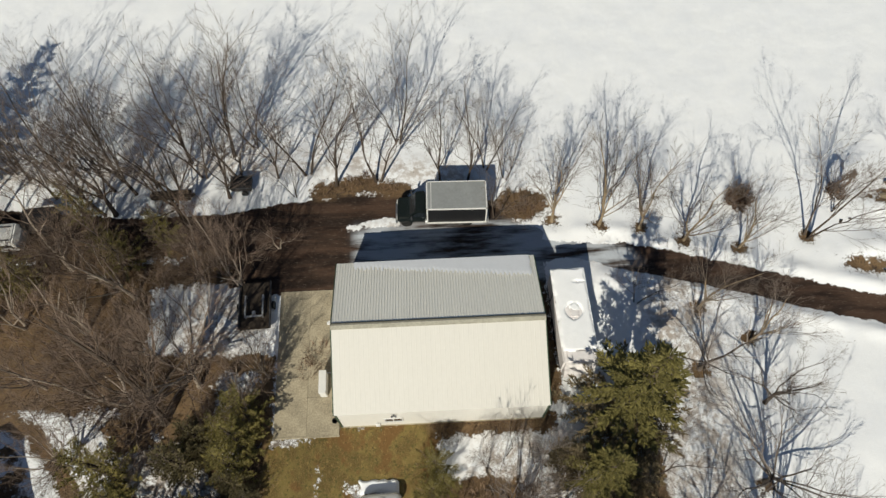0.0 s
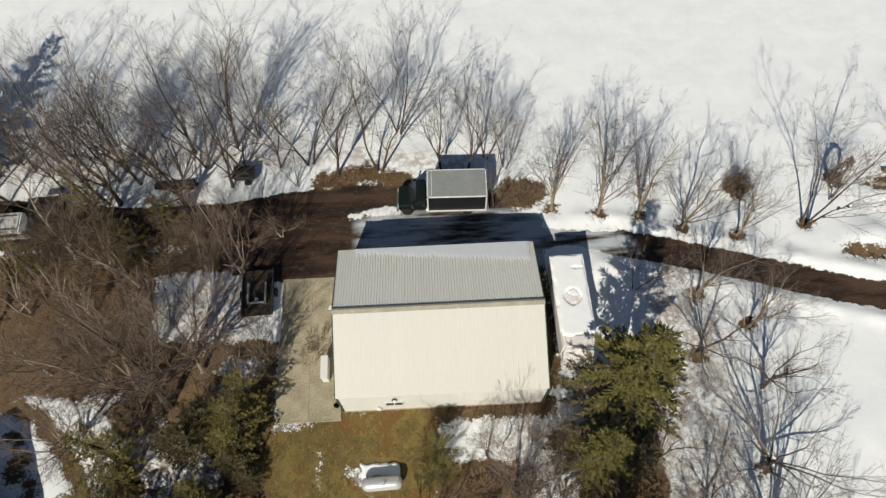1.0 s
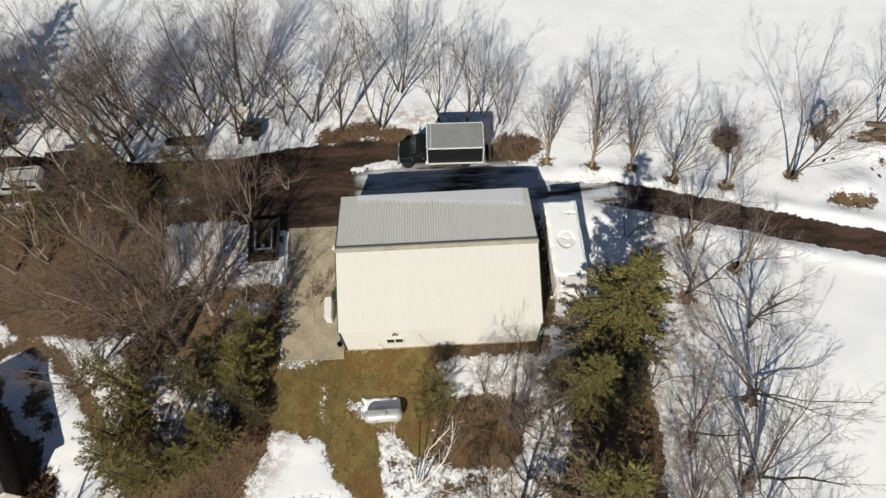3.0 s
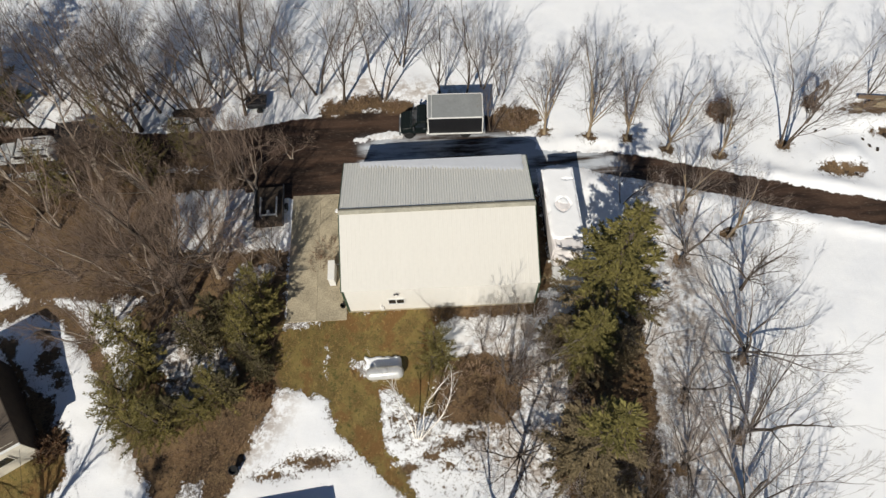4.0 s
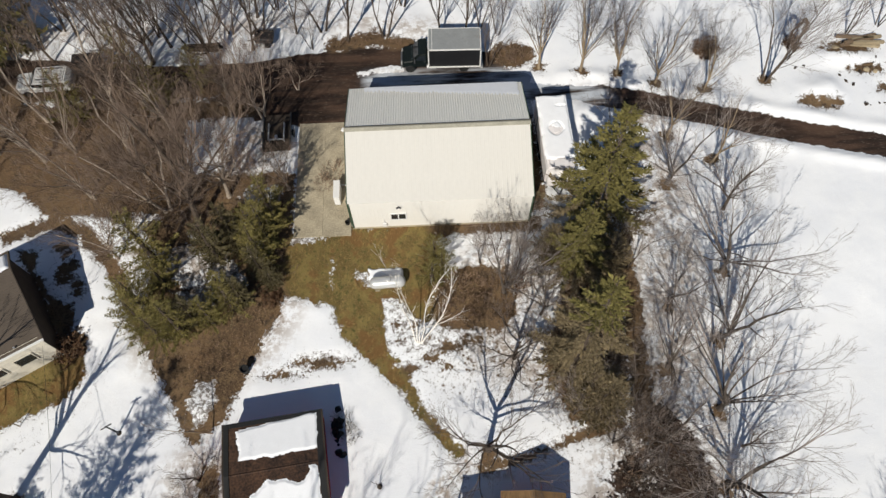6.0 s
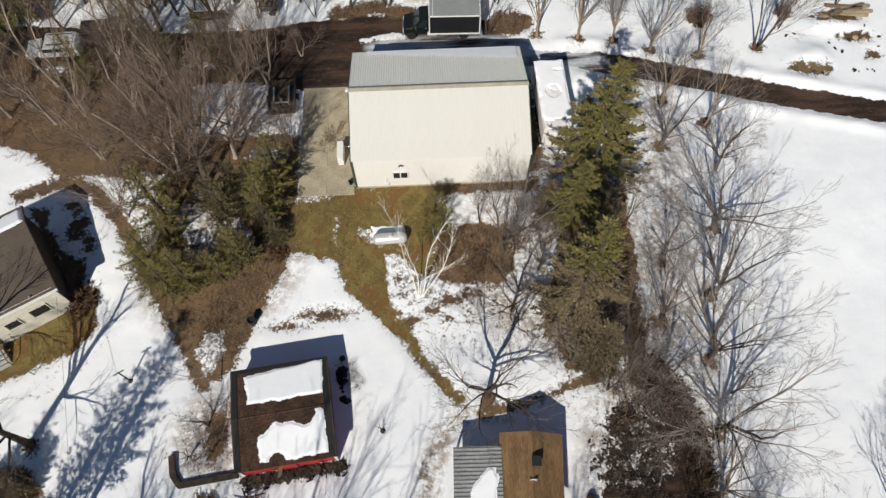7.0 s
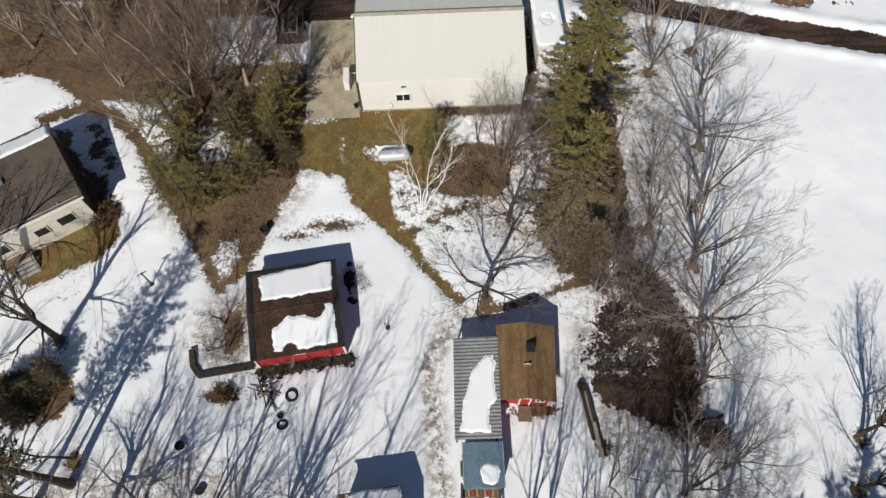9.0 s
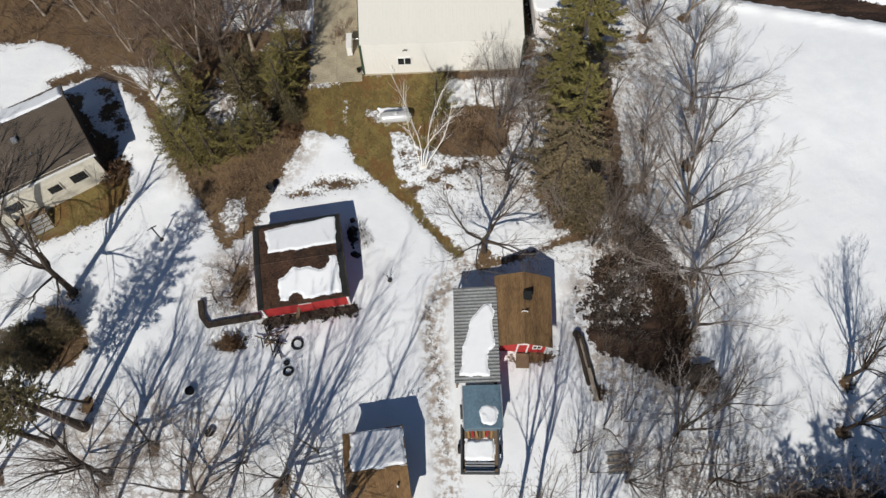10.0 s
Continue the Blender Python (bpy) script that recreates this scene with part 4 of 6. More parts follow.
for x, z1 in ((-0.35, 1.95), (0.35, 1.95)):
    part("door_trim", Shape().box(x - 0.05, x + 0.05, -2.4, -2.3, 0.1, z1), WHITE, cabin2)
part("door_head", Shape().box(-0.4, 0.4, -2.4, -2.3, 1.95, 2.05), WHITE, cabin2)
part("door", Shape().box(-0.3, 0.3, -2.36, -2.3, 0.1, 1.95), RED, cabin2, bevel=0.01)
for x in (-1.66, 1.66):
    part("corner_board", Shape().box(x - 0.06, x + 0.06, -2.38, -2.26, 0, 2.0), WHITE, cabin2, "white corner board")
window(cabin2, on_plane((1.0, -2.31, 1.0), (1, 0, 0), (0, 0, 1)), 0.5, 0.6)
step = tagged(new("doorstep", Shape().box(-0.45, 0.45, -0.65, 0.4, -0.1, 0.2).mesh("doorstep", WOOD, 0.02)), "brown wooden doorstep in front of the cabin", "step")
step.matrix_basis = CB @ pose(0.1, -2.85, 0)

# lean-to with galvanised sheets
LT = pose(7.95, -23.5, -0.5, 0, 0, -2)
leanto = thing("lean_to", LT, "open lean-to with a galvanised sheet roof and snow on it", "lean-to")
for x, y in ((-1.35, -3.2), (-1.35, 0), (-1.35, 3.2), (1.3, -3.2), (1.3, 0), (1.3, 3.2)):
    part("post", Shape().box(x - 0.06, x + 0.06, y - 0.06, y + 0.06, -0.2, 1.78 if x < 0 else 2.1), WOOD, leanto)
for x, z in ((-1.35, 1.72), (1.3, 2.02)):
    part("beam", Shape().box(x - 0.05, x + 0.05, -3.35, 3.35, z, z + 0.14), WOOD, leanto)
part("back_wall", Shape().box(1.2, 1.26, -3.3, 3.3, 0.05, 2.05), DARKWOOD, leanto)
sheet = ribbed(0.96, 3.02, "roof_sheet", GALV, 0.05, 0.24, 0.065, 0.03)
for k in range(7):
    part("roof_sheet", sheet, GALV, leanto, m=on_plane((-1.5, 3.38 - k * 0.966, 1.9), (0, -1, 0), (3.0, 0, 0.32)) @ pose(0, 0, 0.004 * (k % 2)))
m = LT @ on_plane((1.5, -3.38, 2.22), (0, 1, 0), (-3.0, 0, -0.32))
tagged(new("roof_snow", snow_sheet(6.8, 3.0, 0.08, lambda x, y: min(band(x, y, 0.5, 5.5, 0.35 + 0.45 * float(smooth_step(-x, -2.6, -1.8)), min(2.75 - 0.2 * x, 6.2 - x)), 0.5), 33.0, 0.06)), "long patch of snow on the lean-to roof", "snow").matrix_basis = m @ pose(0, 0, 0.075)

# enclosed trailer with a blue-grey roof
ET = pose(8.05, -28.45, -0.5, 0, 0, -1)
trailer = thing("enclosed_trailer", ET, "enclosed cargo trailer with a blue-grey metal roof", "trailer")
part("body", Shape().box(-1.2, 1.2, -1.35, 1.35, 0.45, 1.95), BLUESTEEL, trailer, bevel=0.05)
part("roof", Shape().prism([(-1.27, 1.95), (-1.27, 2.0), (0, 2.07), (1.27, 2.0), (1.27, 1.95)], -1.4, 1.4, "y"), BLUESTEEL, trailer, bevel=0.01)
for s in (-1, 1):
    part("roof_edge", Shape().box(s * 1.28 - 0.03, s * 1.28 + 0.03, -1.42, 1.42, 1.92, 2.03), ALU, trailer)
    w = part("wheel", Shape().lathe([(0.2, -0.1), (0.33, -0.1), (0.35, 0), (0.33, 0.1), (0.2, 0.1)], 20, pose(0, 0, 0, 0, 90)), BLACK, trailer, m=pose(s * 1.3, 0, 0.33))
    part("fender", Shape().prism([(-0.5, 0.4), (-0.4, 0.75), (0.4, 0.75), (0.5, 0.4), (0.45, 0.4), (0.37, 0.71), (-0.37, 0.71), (-0.45, 0.4)], s * 1.3 - 0.14, s * 1.3 + 0.14, "x"), SKIRT, trailer)
tagged(new("roof_snow", snow_sheet(1.6, 1.6, 0.1, lambda x, y: min(0.55 - math.hypot(x - 0.8, (y - 0.7) * 0.8), 0.4, y - 0.1), 41.0, 0.07)), "small patch of snow on the trailer roof", "snow").matrix_basis = ET @ pose(-0.45, -1.3, 2.03)

# open utility trailer loaded with lumber
UT = pose(7.75, -31.0, -0.5, 0, 0, -3)
ut = thing("utility_trailer", UT, "open utility trailer with rail sides", "trailer")
part("deck", Shape().box(-1.2, 1.2, -1.5, 1.5, 0.5, 0.58), WOOD, ut)
for a, b in (((-1.2, -1.5, 1.0), (-1.2, 1.5, 1.0)), ((1.2, -1.5, 1.0), (1.2, 1.5, 1.0)), ((-1.2, -1.5, 0.95), (1.2, -1.5, 0.95)), ((-1.2, -1.5, 0.6), (1.2, -1.5, 0.6))):
    lo, hi = [min(p, q) - 0.06 for p, q in zip(a, b)], [max(p, q) + 0.06 for p, q in zip(a, b)]
    part("rail", Shape().box(lo[0], hi[0], lo[1], hi[1], lo[2], hi[2]), SKIRT, ut, bevel=0.01)
for x in (-1.2, 1.2):
    for y in (-1.5, -0.5, 0.5, 1.5):
        part("stake", Shape().box(x - 0.05, x + 0.05, y - 0.05, y + 0.05, 0.5, 1.0), SKIRT, ut)
    w = part("wheel", Shape().lathe([(0.18, -0.09), (0.3, -0.09), (0.32, 0), (0.3, 0.09), (0.18, 0.09)], 20, pose(0, 0, 0, 0, 90)), BLACK, ut, m=pose(x * 1.12, 0.1, 0.3))
tagged(new("trailer_snow", snow_sheet(2.0, 1.5, 0.18, lambda x, y: min(band(x, y, 0.1, 1.9, 0.1, 1.4), 0.4), 44.0, 0.07)), "snow lying on the trailer deck", "snow").matrix_basis = UT @ pose(-1.0, -0.75, 0.585)
for k in range(4):
    b = tagged(new("snowy_slat", Shape().box(-0.95, 0.95, -0.05, 0.05, 0, 0.12).mesh("snowy_slat", ALU, 0.01)), "metal slat lying across the utility trailer", "slat", "slats on the utility trailer")
    b.matrix_basis = UT @ pose(0, -1.35 + k * 0.17, 0.585)
load = random.Random(5)
for k in range(7):
    lum = tagged(new("lumber", Shape().box(-0.07, 0.07, -0.42, 0.42, 0, 0.14).mesh("lumber", (ORANGEWOOD, RED, WOOD)[(0, 1, 0, 2, 0, 1, 0)[k]], 0.01)), "short offcut of lumber stacked on the trailer", "lumber", "load of the utility trailer")
    lum.matrix_basis = UT @ pose(-0.75 + 0.26 * k, 1.15 + load.uniform(-0.1, 0.1), 0.585, 0, 0, load.uniform(-14, 14))

# small shed at the south end
SS = pose(1.15, -32.2, -0.5, 0, 0, 6)
small = thing("small_shed", SS, "small wooden shed with snow on half its brown roof", "shed")
shed_body(small, 3.4, 4.6, 2.2, 0.7, WOOD)
half2 = gable_roof(small, 3.4, 4.6, 2.22, 0.75, 0.25, SHINGLE_BROWN, label="brown weathered shingles")
for s in (-1, 1):
    part("fascia", Shape().box(-1.95, 1.95, s * half2 - 0.03, s * half2 + 0.03, 2.1, 2.23), DARKWOOD, small)
part("vent_pipe", Shape().tube((1.2, -1.2, 2.4), (1.2, -1.2, 3.0), 0.06, 0.06, 10), WHITE, small)
part("corner_board", Shape().box(-1.76, -1.64, -2.36, -2.24, 0, 2.2), WHITE, small)
m = SS @ on_plane((1.95, half2, 2.23), (-1, 0, 0), (0, -1, 0.75 / half2))
tagged(new("roof_snow", snow_sheet(3.9, 2.7, 0.11, lambda x, y: min(band(x, y, 0.12, 3.45, 0.1, 2.62), 0.5), 52.0, 0.07)), "thick snow on the north slope of the small shed", "snow").matrix_basis = m @ pose(0, 0, 0.03)

# the house to the west
HU, HV = Vector((-0.874, -0.486, 0)), Vector((0.486, -0.874, 0))       # along the ridge to the west; down the slope to the south
HO = Vector((-22.15, -4.11, 0))                                            # under the east end of the ridge
HZ = -0.6
house = thing("house", Matrix(((-HU.x, -HV.x, 0, HO.x), (-HU.y, -HV.y, 0, HO.y), (0, 0, 1, HZ), (0, 0, 0, 1))), "ranch house with grey shingle roof and cream siding", "house")
HL, HS, HN, HE, HR = 15.0, 5.25, 1.9, 3.75, 4.7                           # length, south run, north run, eave and ridge heights
part("wall", Shape().prism([(-HS + 0.12, -0.5), (HN - 0.35, -0.5), (HN - 0.35, HE), (0, HR - 0.12), (-HS + 0.12, HE - 0.03)], -HL, -0.25), SIDING, house)
prof = shingled(HS + 0.1, HR - HE)
part("roof_slope", Shape().prism([(d - HS - 0.1, HE + h) for d, h in prof], -HL, 0.0), SHINGLE_GREY, house, "grey asphalt shingles")
part("roof_slope", Shape().prism([(-(d - HN), HE + 0.3 + h) for d, h in shingled(HN, HR - HE - 0.3)], -HL, 0.0), SHINGLE_GREY, house)
# thin dark sheet over the siding: the shade of the east gable put into colour
part("gable_cladding", Shape().prism([(-HS + 0.13, -0.45), (HN - 0.36, -0.45), (HN - 0.36, HE + 0.1), (0, HR - 0.14), (-HS + 0.13, HE - 0.04)], -0.246, -0.2), DARKWOOD, house, "gable end wall, dark brown for its shade")
part("gutter", Shape().prism([(-HS - 0.22, HE - 0.08), (-HS - 0.22, HE + 0.04), (-HS - 0.1, HE + 0.04), (-HS - 0.1, HE - 0.08)], -HL, 0.02), WHITE, house, "white gutter")
part("barge_board", Shape().prism([(-HS - 0.1, HE - 0.1), (-HS - 0.1, HE + 0.05), (0, HR + 0.05), (HN, HE + 0.35), (HN, HE + 0.2), (0, HR - 0.1)], 0.003, 0.06), DARKWOOD, house)
for k in range(18):
    z = -0.35 + k * 0.235
    part("clapboard", Shape().prism([(-HS + 0.115, z), (-HS + 0.085, z), (-HS + 0.11, z + 0.232)], -HL + 0.02, -0.25), SIDING, house)
for x, w, h in ((-2.0, 1.15, 1.0), (-3.9, 0.9, 0.85), (-7.0, 1.2, 1.0)):
    window(house, on_plane((x, -HS + 0.08, 1.5), (1, 0, 0), (0, 0, 1)), w, h, 1, mat=SIDING)
for x, y in ((-1.7, -5.1), (-3.9, -3.2)):
    part("vent_pipe", Shape().tube((x, y, HR - 0.9), (x, y, HR - 0.3 - 0.13 * abs(y + 2)), 0.05, 0.06, 10), ALU, house)
part("vent_hood", Shape().box(-4.7, -4.3, -1.9, -1.5, HR - 0.35, HR - 0.02), ALU, house, bevel=0.02)
m = house.matrix_basis @ on_plane((0, HN, HE + 0.3), (-1, 0, 0), (0, -HN, HR - HE - 0.3))
tagged(new("roof_snow", snow_sheet(HL, 1.95, 0.14, lambda x, y: min(band(x, y, 0.1, HL, 0.3 + 0.08 * math.sin(x * 0.9), 1.93 - 0.12 * max(0, math.sin(x * 1.3 + 1.9))), 0.5), 61.0, 0.09)), "band of snow on the north slope of the house roof", "snow").matrix_basis = m @ pose(0, 0, 0.03)
deck = thing("porch_stairs", house.matrix_basis @ pose(-6.2, -HS - 0.5, 0), "weathered wooden porch steps with rails by the house", "stairs")
for k in range(4):
    part("tread", Shape().box(-0.7, 0.7, -0.3 - 0.28 * k, -0.02 - 0.28 * k, 0.62 - 0.18 * k, 0.66 - 0.18 * k), ALU, deck)
for x in (-0.75, 0.75):
    part("stringer", Shape().prism([(0, 0.4), (0, 0.68), (-1.2, -0.05), (-1.2, -0.3)], x - 0.03, x + 0.03), DARKWOOD, deck)
    part("rail", Shape().tube((x, 0, 1.5), (x, -1.2, 0.8), 0.035, 0.035).tube((x, 0, 0.6), (x, 0, 1.5), 0.035, 0.035).tube((x, -1.2, -0.1), (x, -1.2, 0.8), 0.035, 0.035), WOOD, deck)
part("landing", Shape().box(-1.6, 0.75, 0.0, 0.8, 0.58, 0.66), WOOD, deck)
hpost = tagged(new("yard_stake", Shape().tube((0, 0, -0.1), (0, 0, 1.1), 0.04, 0.035).mesh("yard_stake", WOOD)), "short wooden stake in the snow by the house", "stake")
hpost.matrix_basis = pose(-21.9, -13.6, -0.5)

# ---- vehicles half hidden in the trees to the north-west ----
def suv(m, mat, label):
    car = thing("estate_car", m, label, "car")
    prof = [(-2.3, 0.4), (-2.35, 0.75), (-2.2, 0.95), (-1.1, 1.05), (-0.55, 1.55), (1.9, 1.6), (2.25, 1.1), (2.3, 0.45)]
    part("body", Shape().prism([(x, z) for x, z in prof], -0.88, 0.88, "y"), mat, car, bevel=0.08)
    for y in (-0.895, 0.875):
        for x0, x1 in ((-0.75, 0.1), (0.18, 0.95), (1.03, 1.85)):
            part("side_window", Shape().box(x0, x1, y, y + 0.02, 1.08, 1.45), GLASS, car)
    part("windscreen", Shape().prism([(-1.05, 1.09), (-0.6, 1.53), (-0.63, 1.56), (-1.08, 1.12)], -0.75, 0.75, "y"), GLASS, car)
    for y in (-0.55, 0.55):
        part("roof_rail", Shape().box(-0.3, 1.7, y - 0.03, y + 0.03, 1.6, 1.68), SKIRT, car)
    for x in (-1.45, 1.4):
        for y in (-0.8, 0.8):
            part("wheel", Shape().lathe([(0.2, -0.1), (0.32, -0.1), (0.34, 0), (0.32, 0.1), (0.2, 0.1)], 18, pose(0, 0, 0, 90)), BLACK, car, m=pose(x, y, 0.34))
    for y in (-0.65, 0.65):
        part("headlight", Shape().box(-2.36, -2.25, y - 0.15, y + 0.15, 0.68, 0.84), LAMPGLASS, car, bevel=0.02)
    return car


suv(pose(-25.3, 14.5, 0, 0, 0, 2), WHITE, "white estate car parked under bare trees")
old = thing("cargo_trailer", pose(-22.0, 15.9, 0, 0, 0, 4) @ Matrix.Diagonal((0.75, 0.75, 0.75, 1)), "dark grey cargo trailer half hidden by trees", "trailer")
part("body", Shape().box(-1.5, 1.5, -1.0, 1.0, 0.5, 2.1), BOXSIDE, old, bevel=0.06)
part("roof_edge", Shape().box(-1.53, 1.53, 0.95, 1.05, 2.04, 2.14), WHITE, old)
for y in (-1.02, 1.02):
    part("wheel", Shape().lathe([(0.2, -0.1), (0.34, -0.1), (0.36, 0), (0.34, 0.1), (0.2, 0.1)], 18, pose(0, 0, 0, 90)), BLACK, old, m=pose(0.2, y, 0.36))
cart = thing("dump_cart", pose(-7.6, 18.4, 0.02, 0, 0, -2) @ Matrix.Diagonal((0.78, 0.78, 0.78, 1)), "dark steel dump cart at the edge of the trees", "cart")
part("tub", Shape().prism([(-0.95, 0.5), (-1.05, 1.2), (1.05, 1.2), (0.95, 0.5)], -0.65, 0.65, "y"), BOXSIDE, cart, bevel=0.03)
for y in (-0.68, 0.68):
    part("rim_rail", Shape().box(-1.1, 1.1, y - 0.04, y + 0.04, 1.18, 1.25), SKIRT, cart)
    part("wheel", Shape().lathe([(0.18, -0.1), (0.32, -0.1), (0.34, 0), (0.32, 0.1), (0.18, 0.1)], 18, pose(0, 0, 0, 90)), BLACK, cart, m=pose(0.3, y * 1.15, 0.34))
part("drawbar", Shape().tube((-1.0, 0, 0.5), (-2.0, 0, 0.35), 0.04, 0.04), SKIRT, cart)
for k in range(5):
    bm_ = tagged(new("timber_beam", Shape().box(-1.5, 1.5, -0.12, 0.12, 0, 0.22).mesh("timber_beam", DARKWOOD, 0.02)), "dark weathered beam in a low stack", "beam", "beams stacked under the trees")
    bm_.matrix_basis = pose(-13.0 + 0.3 * (k % 2), 17.7 + 0.28 * (k % 3), 0.05 + 0.23 * (k // 3), 0, 0, -3 + 2 * k)
flat_trailer = thing("flat_trailer", pose(-5.9, 8.55, 0.02, 0, 0, 2), "dark flatbed trailer with a pale tube gate", "trailer")
part("deck", Shape().box(-1.05, 1.05, -1.75, 1.7, 0.5, 0.62), DARKWOOD, flat_trailer, bevel=0.02)
part("side_panel", Shape().box(-1.1, -1.03, -1.75, 1.7, 0.62, 0.9), SKIRT, flat_trailer)
part("side_panel", Shape().box(1.03, 1.1, -1.75, 1.7, 0.62, 0.9), SKIRT, flat_trailer)
for x in (-0.6, 0.6):
    part("gate_post", Shape().box(x - 0.05, x + 0.05, -0.95, 0.6, 0.95, 1.04), ALU, flat_trailer)
part("gate_rail", Shape().box(-0.65, 0.65, -1.0, -0.9, 0.95, 1.04), ALU, flat_trailer)
part("gate_hub", Shape().box(-0.1, 0.1, -0.86, -0.6, 0.85, 1.1), ALU, flat_trailer)
for x in (-0.62, 0.55):
    for y in (-0.97, 0.5):
        part("gate_leg", Shape().box(x, x + 0.07, y, y + 0.07, 0.6, 0.96), ALU, flat_trailer)
for x in (-1.2, 1.2):
    part("wheel", Shape().lathe([(0.18, -0.09), (0.3, -0.09), (0.32, 0), (0.3, 0.09), (0.18, 0.09)], 18, pose(0, 0, 0, 0, 90)), BLACK, flat_trailer, m=pose(x, 0, 0.32))
bench = thing("white_bench", pose(-4.75, 8.7, 0.02, 0, 0, 86), "narrow white bench beside the concrete apron", "bench")
part("seat", Shape().box(-0.6, 0.6, -0.12, 0.12, 0.4, 0.45), WHITE, bench, bevel=0.01)
for x in (-0.5, 0.5):
    part("leg", Shape().box(x - 0.04, x + 0.04, -0.1, 0.1, -0.05, 0.4), WHITE, bench)

# ---- small things in the yard ----
cross = thing("clothesline_post", pose(-15.2, -14.35, -0.5, 0, 0, 0), "grey T-shaped clothesline post in the snow", "post")
part("post", Shape().tube((0, 0, -0.1), (0, 0, 2.2), 0.06, 0.05, 10), SKIRT, cross)
part("crossbar", Shape().tube((-0.3, -0.18, 2.1), (0.3, 0.18, 2.1), 0.04, 0.045, 10), SKIRT, cross)
part("footing", Shape().lathe([(0.2, -0.05), (0.2, 0.1), (0.12, 0.16)], 14), DARKWOOD, cross)


def pot(x, y, r, h, label, name="plant_pot", cat="pot"):
    ob = tagged(new(name, Shape().lathe([(r * 0.75, 0), (r, h * 0.9), (r * 1.08, h * 0.92), (r * 1.08, h), (r * 0.9, h), (r * 0.8, h * 0.8)], 18).mesh(name, BLACK)), label, cat)
    ob.matrix_basis = pose(x, y, gz(x, y) + 0.06)
    return ob


pot(-7.1, -10.55, 0.28, 0.75, "black drum standing at the edge of the snow", "black_drum", "drum")
pot(-11.8, -26.1, 0.3, 0.4, "black pot standing in the snow")
pot(-10.2, -29.0, 0.28, 0.35, "black pot standing in the snow")


def tyre(x, y, r, tilt):
    rings = [(r + 0.09 * math.cos(a), 0.11 * math.sin(a)) for a in [k * math.tau / 10 for k in range(11)]]
    ob = tagged(new("tyre", Shape().lathe(rings, 24, caps=False).mesh("tyre", BLACK, smooth=True)), "old black tyre lying in the snow", "tyre", "old tyres")
    ob.matrix_basis = pose(x, y, gz(x, y) + 0.16, tilt, 0, 20)


for x, y, r, tilt in ((-4.6, -23.05, 0.36, 8), (-5.15, -25.0, 0.31, -20), (-5.3, -24.4, 0.13, 8)):
    tyre(x, y, r, tilt)
pile_rng = random.Random(9)
for k in range(14):
    st = tagged(new("scrap_board", Shape().box(-0.04, 0.04, -pile_rng.uniform(0.4, 0.95), pile_rng.uniform(0.4, 0.95), 0, 0.06).mesh("scrap_board", DARKWOOD if k % 3 else WOOD, 0.008)), "thin scrap board in a heap by the red shed", "board", "heap of scrap boards")
    st.matrix_basis = pose(-6.3 + pile_rng.uniform(-0.9, 0.9), -22.9 + pile_rng.uniform(-0.7, 0.7), -0.42 + 0.035 * k, pile_rng.uniform(-12, 12), 0, pile_rng.uniform(0, 180))
feeder = thing("garden_stake", pose(2.0, -18.5, -0.5), "thin dead sapling with a dark base in the snow", "sapling")
part("stem", Shape().tube((0, 0, -0.1), (-0.15, 0.1, 0.9), 0.035, 0.02, 6).tube((-0.05, 0.03, 0.4), (0.35, 0.3, 1.1), 0.018, 0.008, 5).tube((-0.08, 0.05, 0.5), (-0.5, 0.2, 1.2), 0.018, 0.008, 5).tube((-0.15, 0.1, 0.9), (-0.1, 0.2, 1.6), 0.018, 0.006, 5), DARKWOOD, feeder)
part("base_clump", Shape().lathe([(0.16, 0), (0.19, 0.1), (0.12, 0.25), (0.03, 0.3)], 9), DARKWOOD, feeder)
trunk_log = thing("fallen_log", pose(15.6, -25.8, -0.4, 0, 0, 97), "long split log lying in the snow", "log")
for side, r0, x0, x1 in ((-0.17, 0.19, -2.3, 2.3), (0.2, 0.16, -1.2, 2.5)):
    bits = 10
    half_log = Shape().lathe([(r0 * (0.7 if k in (0, bits) else 1 + 0.12 * math.sin(k * 2.1 + side * 9) - 0.02 * k), x0 + (x1 - x0) * k / bits) for k in range(bits + 1)], 10, pose(0, side, 0.2, 0, 90))
    part("half_log", half_log, DARKWOOD, trunk_log, "dark wet bark")
part("split_face", Shape().prism([(-0.06, 0.2), (-0.03, 0.36), (0.07, 0.4), (0.12, 0.22)], 0.0, 2.1), LIMB, trunk_log, "pale split wood", bevel=0.02)
part("split_face", Shape().prism([(-0.2, 0.26), (-0.14, 0.44), (0.03, 0.44), (0.1, 0.2)], -2.35, -0.05), LIMB, trunk_log, bevel=0.03)
part("rotten_end", Shape().lathe([(0.26, 0), (0.32, 0.15), (0.24, 0.36), (0.06, 0.4)], 11), DARKWOOD, trunk_log, m=pose(2.5, 0.1, -0.05))
for k in range(7):
    sk = tagged(new("stacked_board", Shape().box(-0.75, 0.75, -0.09, 0.09, 0, 0.05).mesh("stacked_board", LIMB if k % 2 else GALV, 0.006)), "grey weathered board in a low stack", "board", "stack of grey boards")
    sk.matrix_basis = pose(16.8 + 0.06 * (k % 3), -32.8 + 0.21 * k, gz(16.8, -32.8) + 0.13 + 0.05 * (k % 2), 0, 0, 3 * (k % 3))
st = thing("tree_stump", pose(23.4, -26.5, -0.5), "wide rotten tree stump with brown bark", "stump")
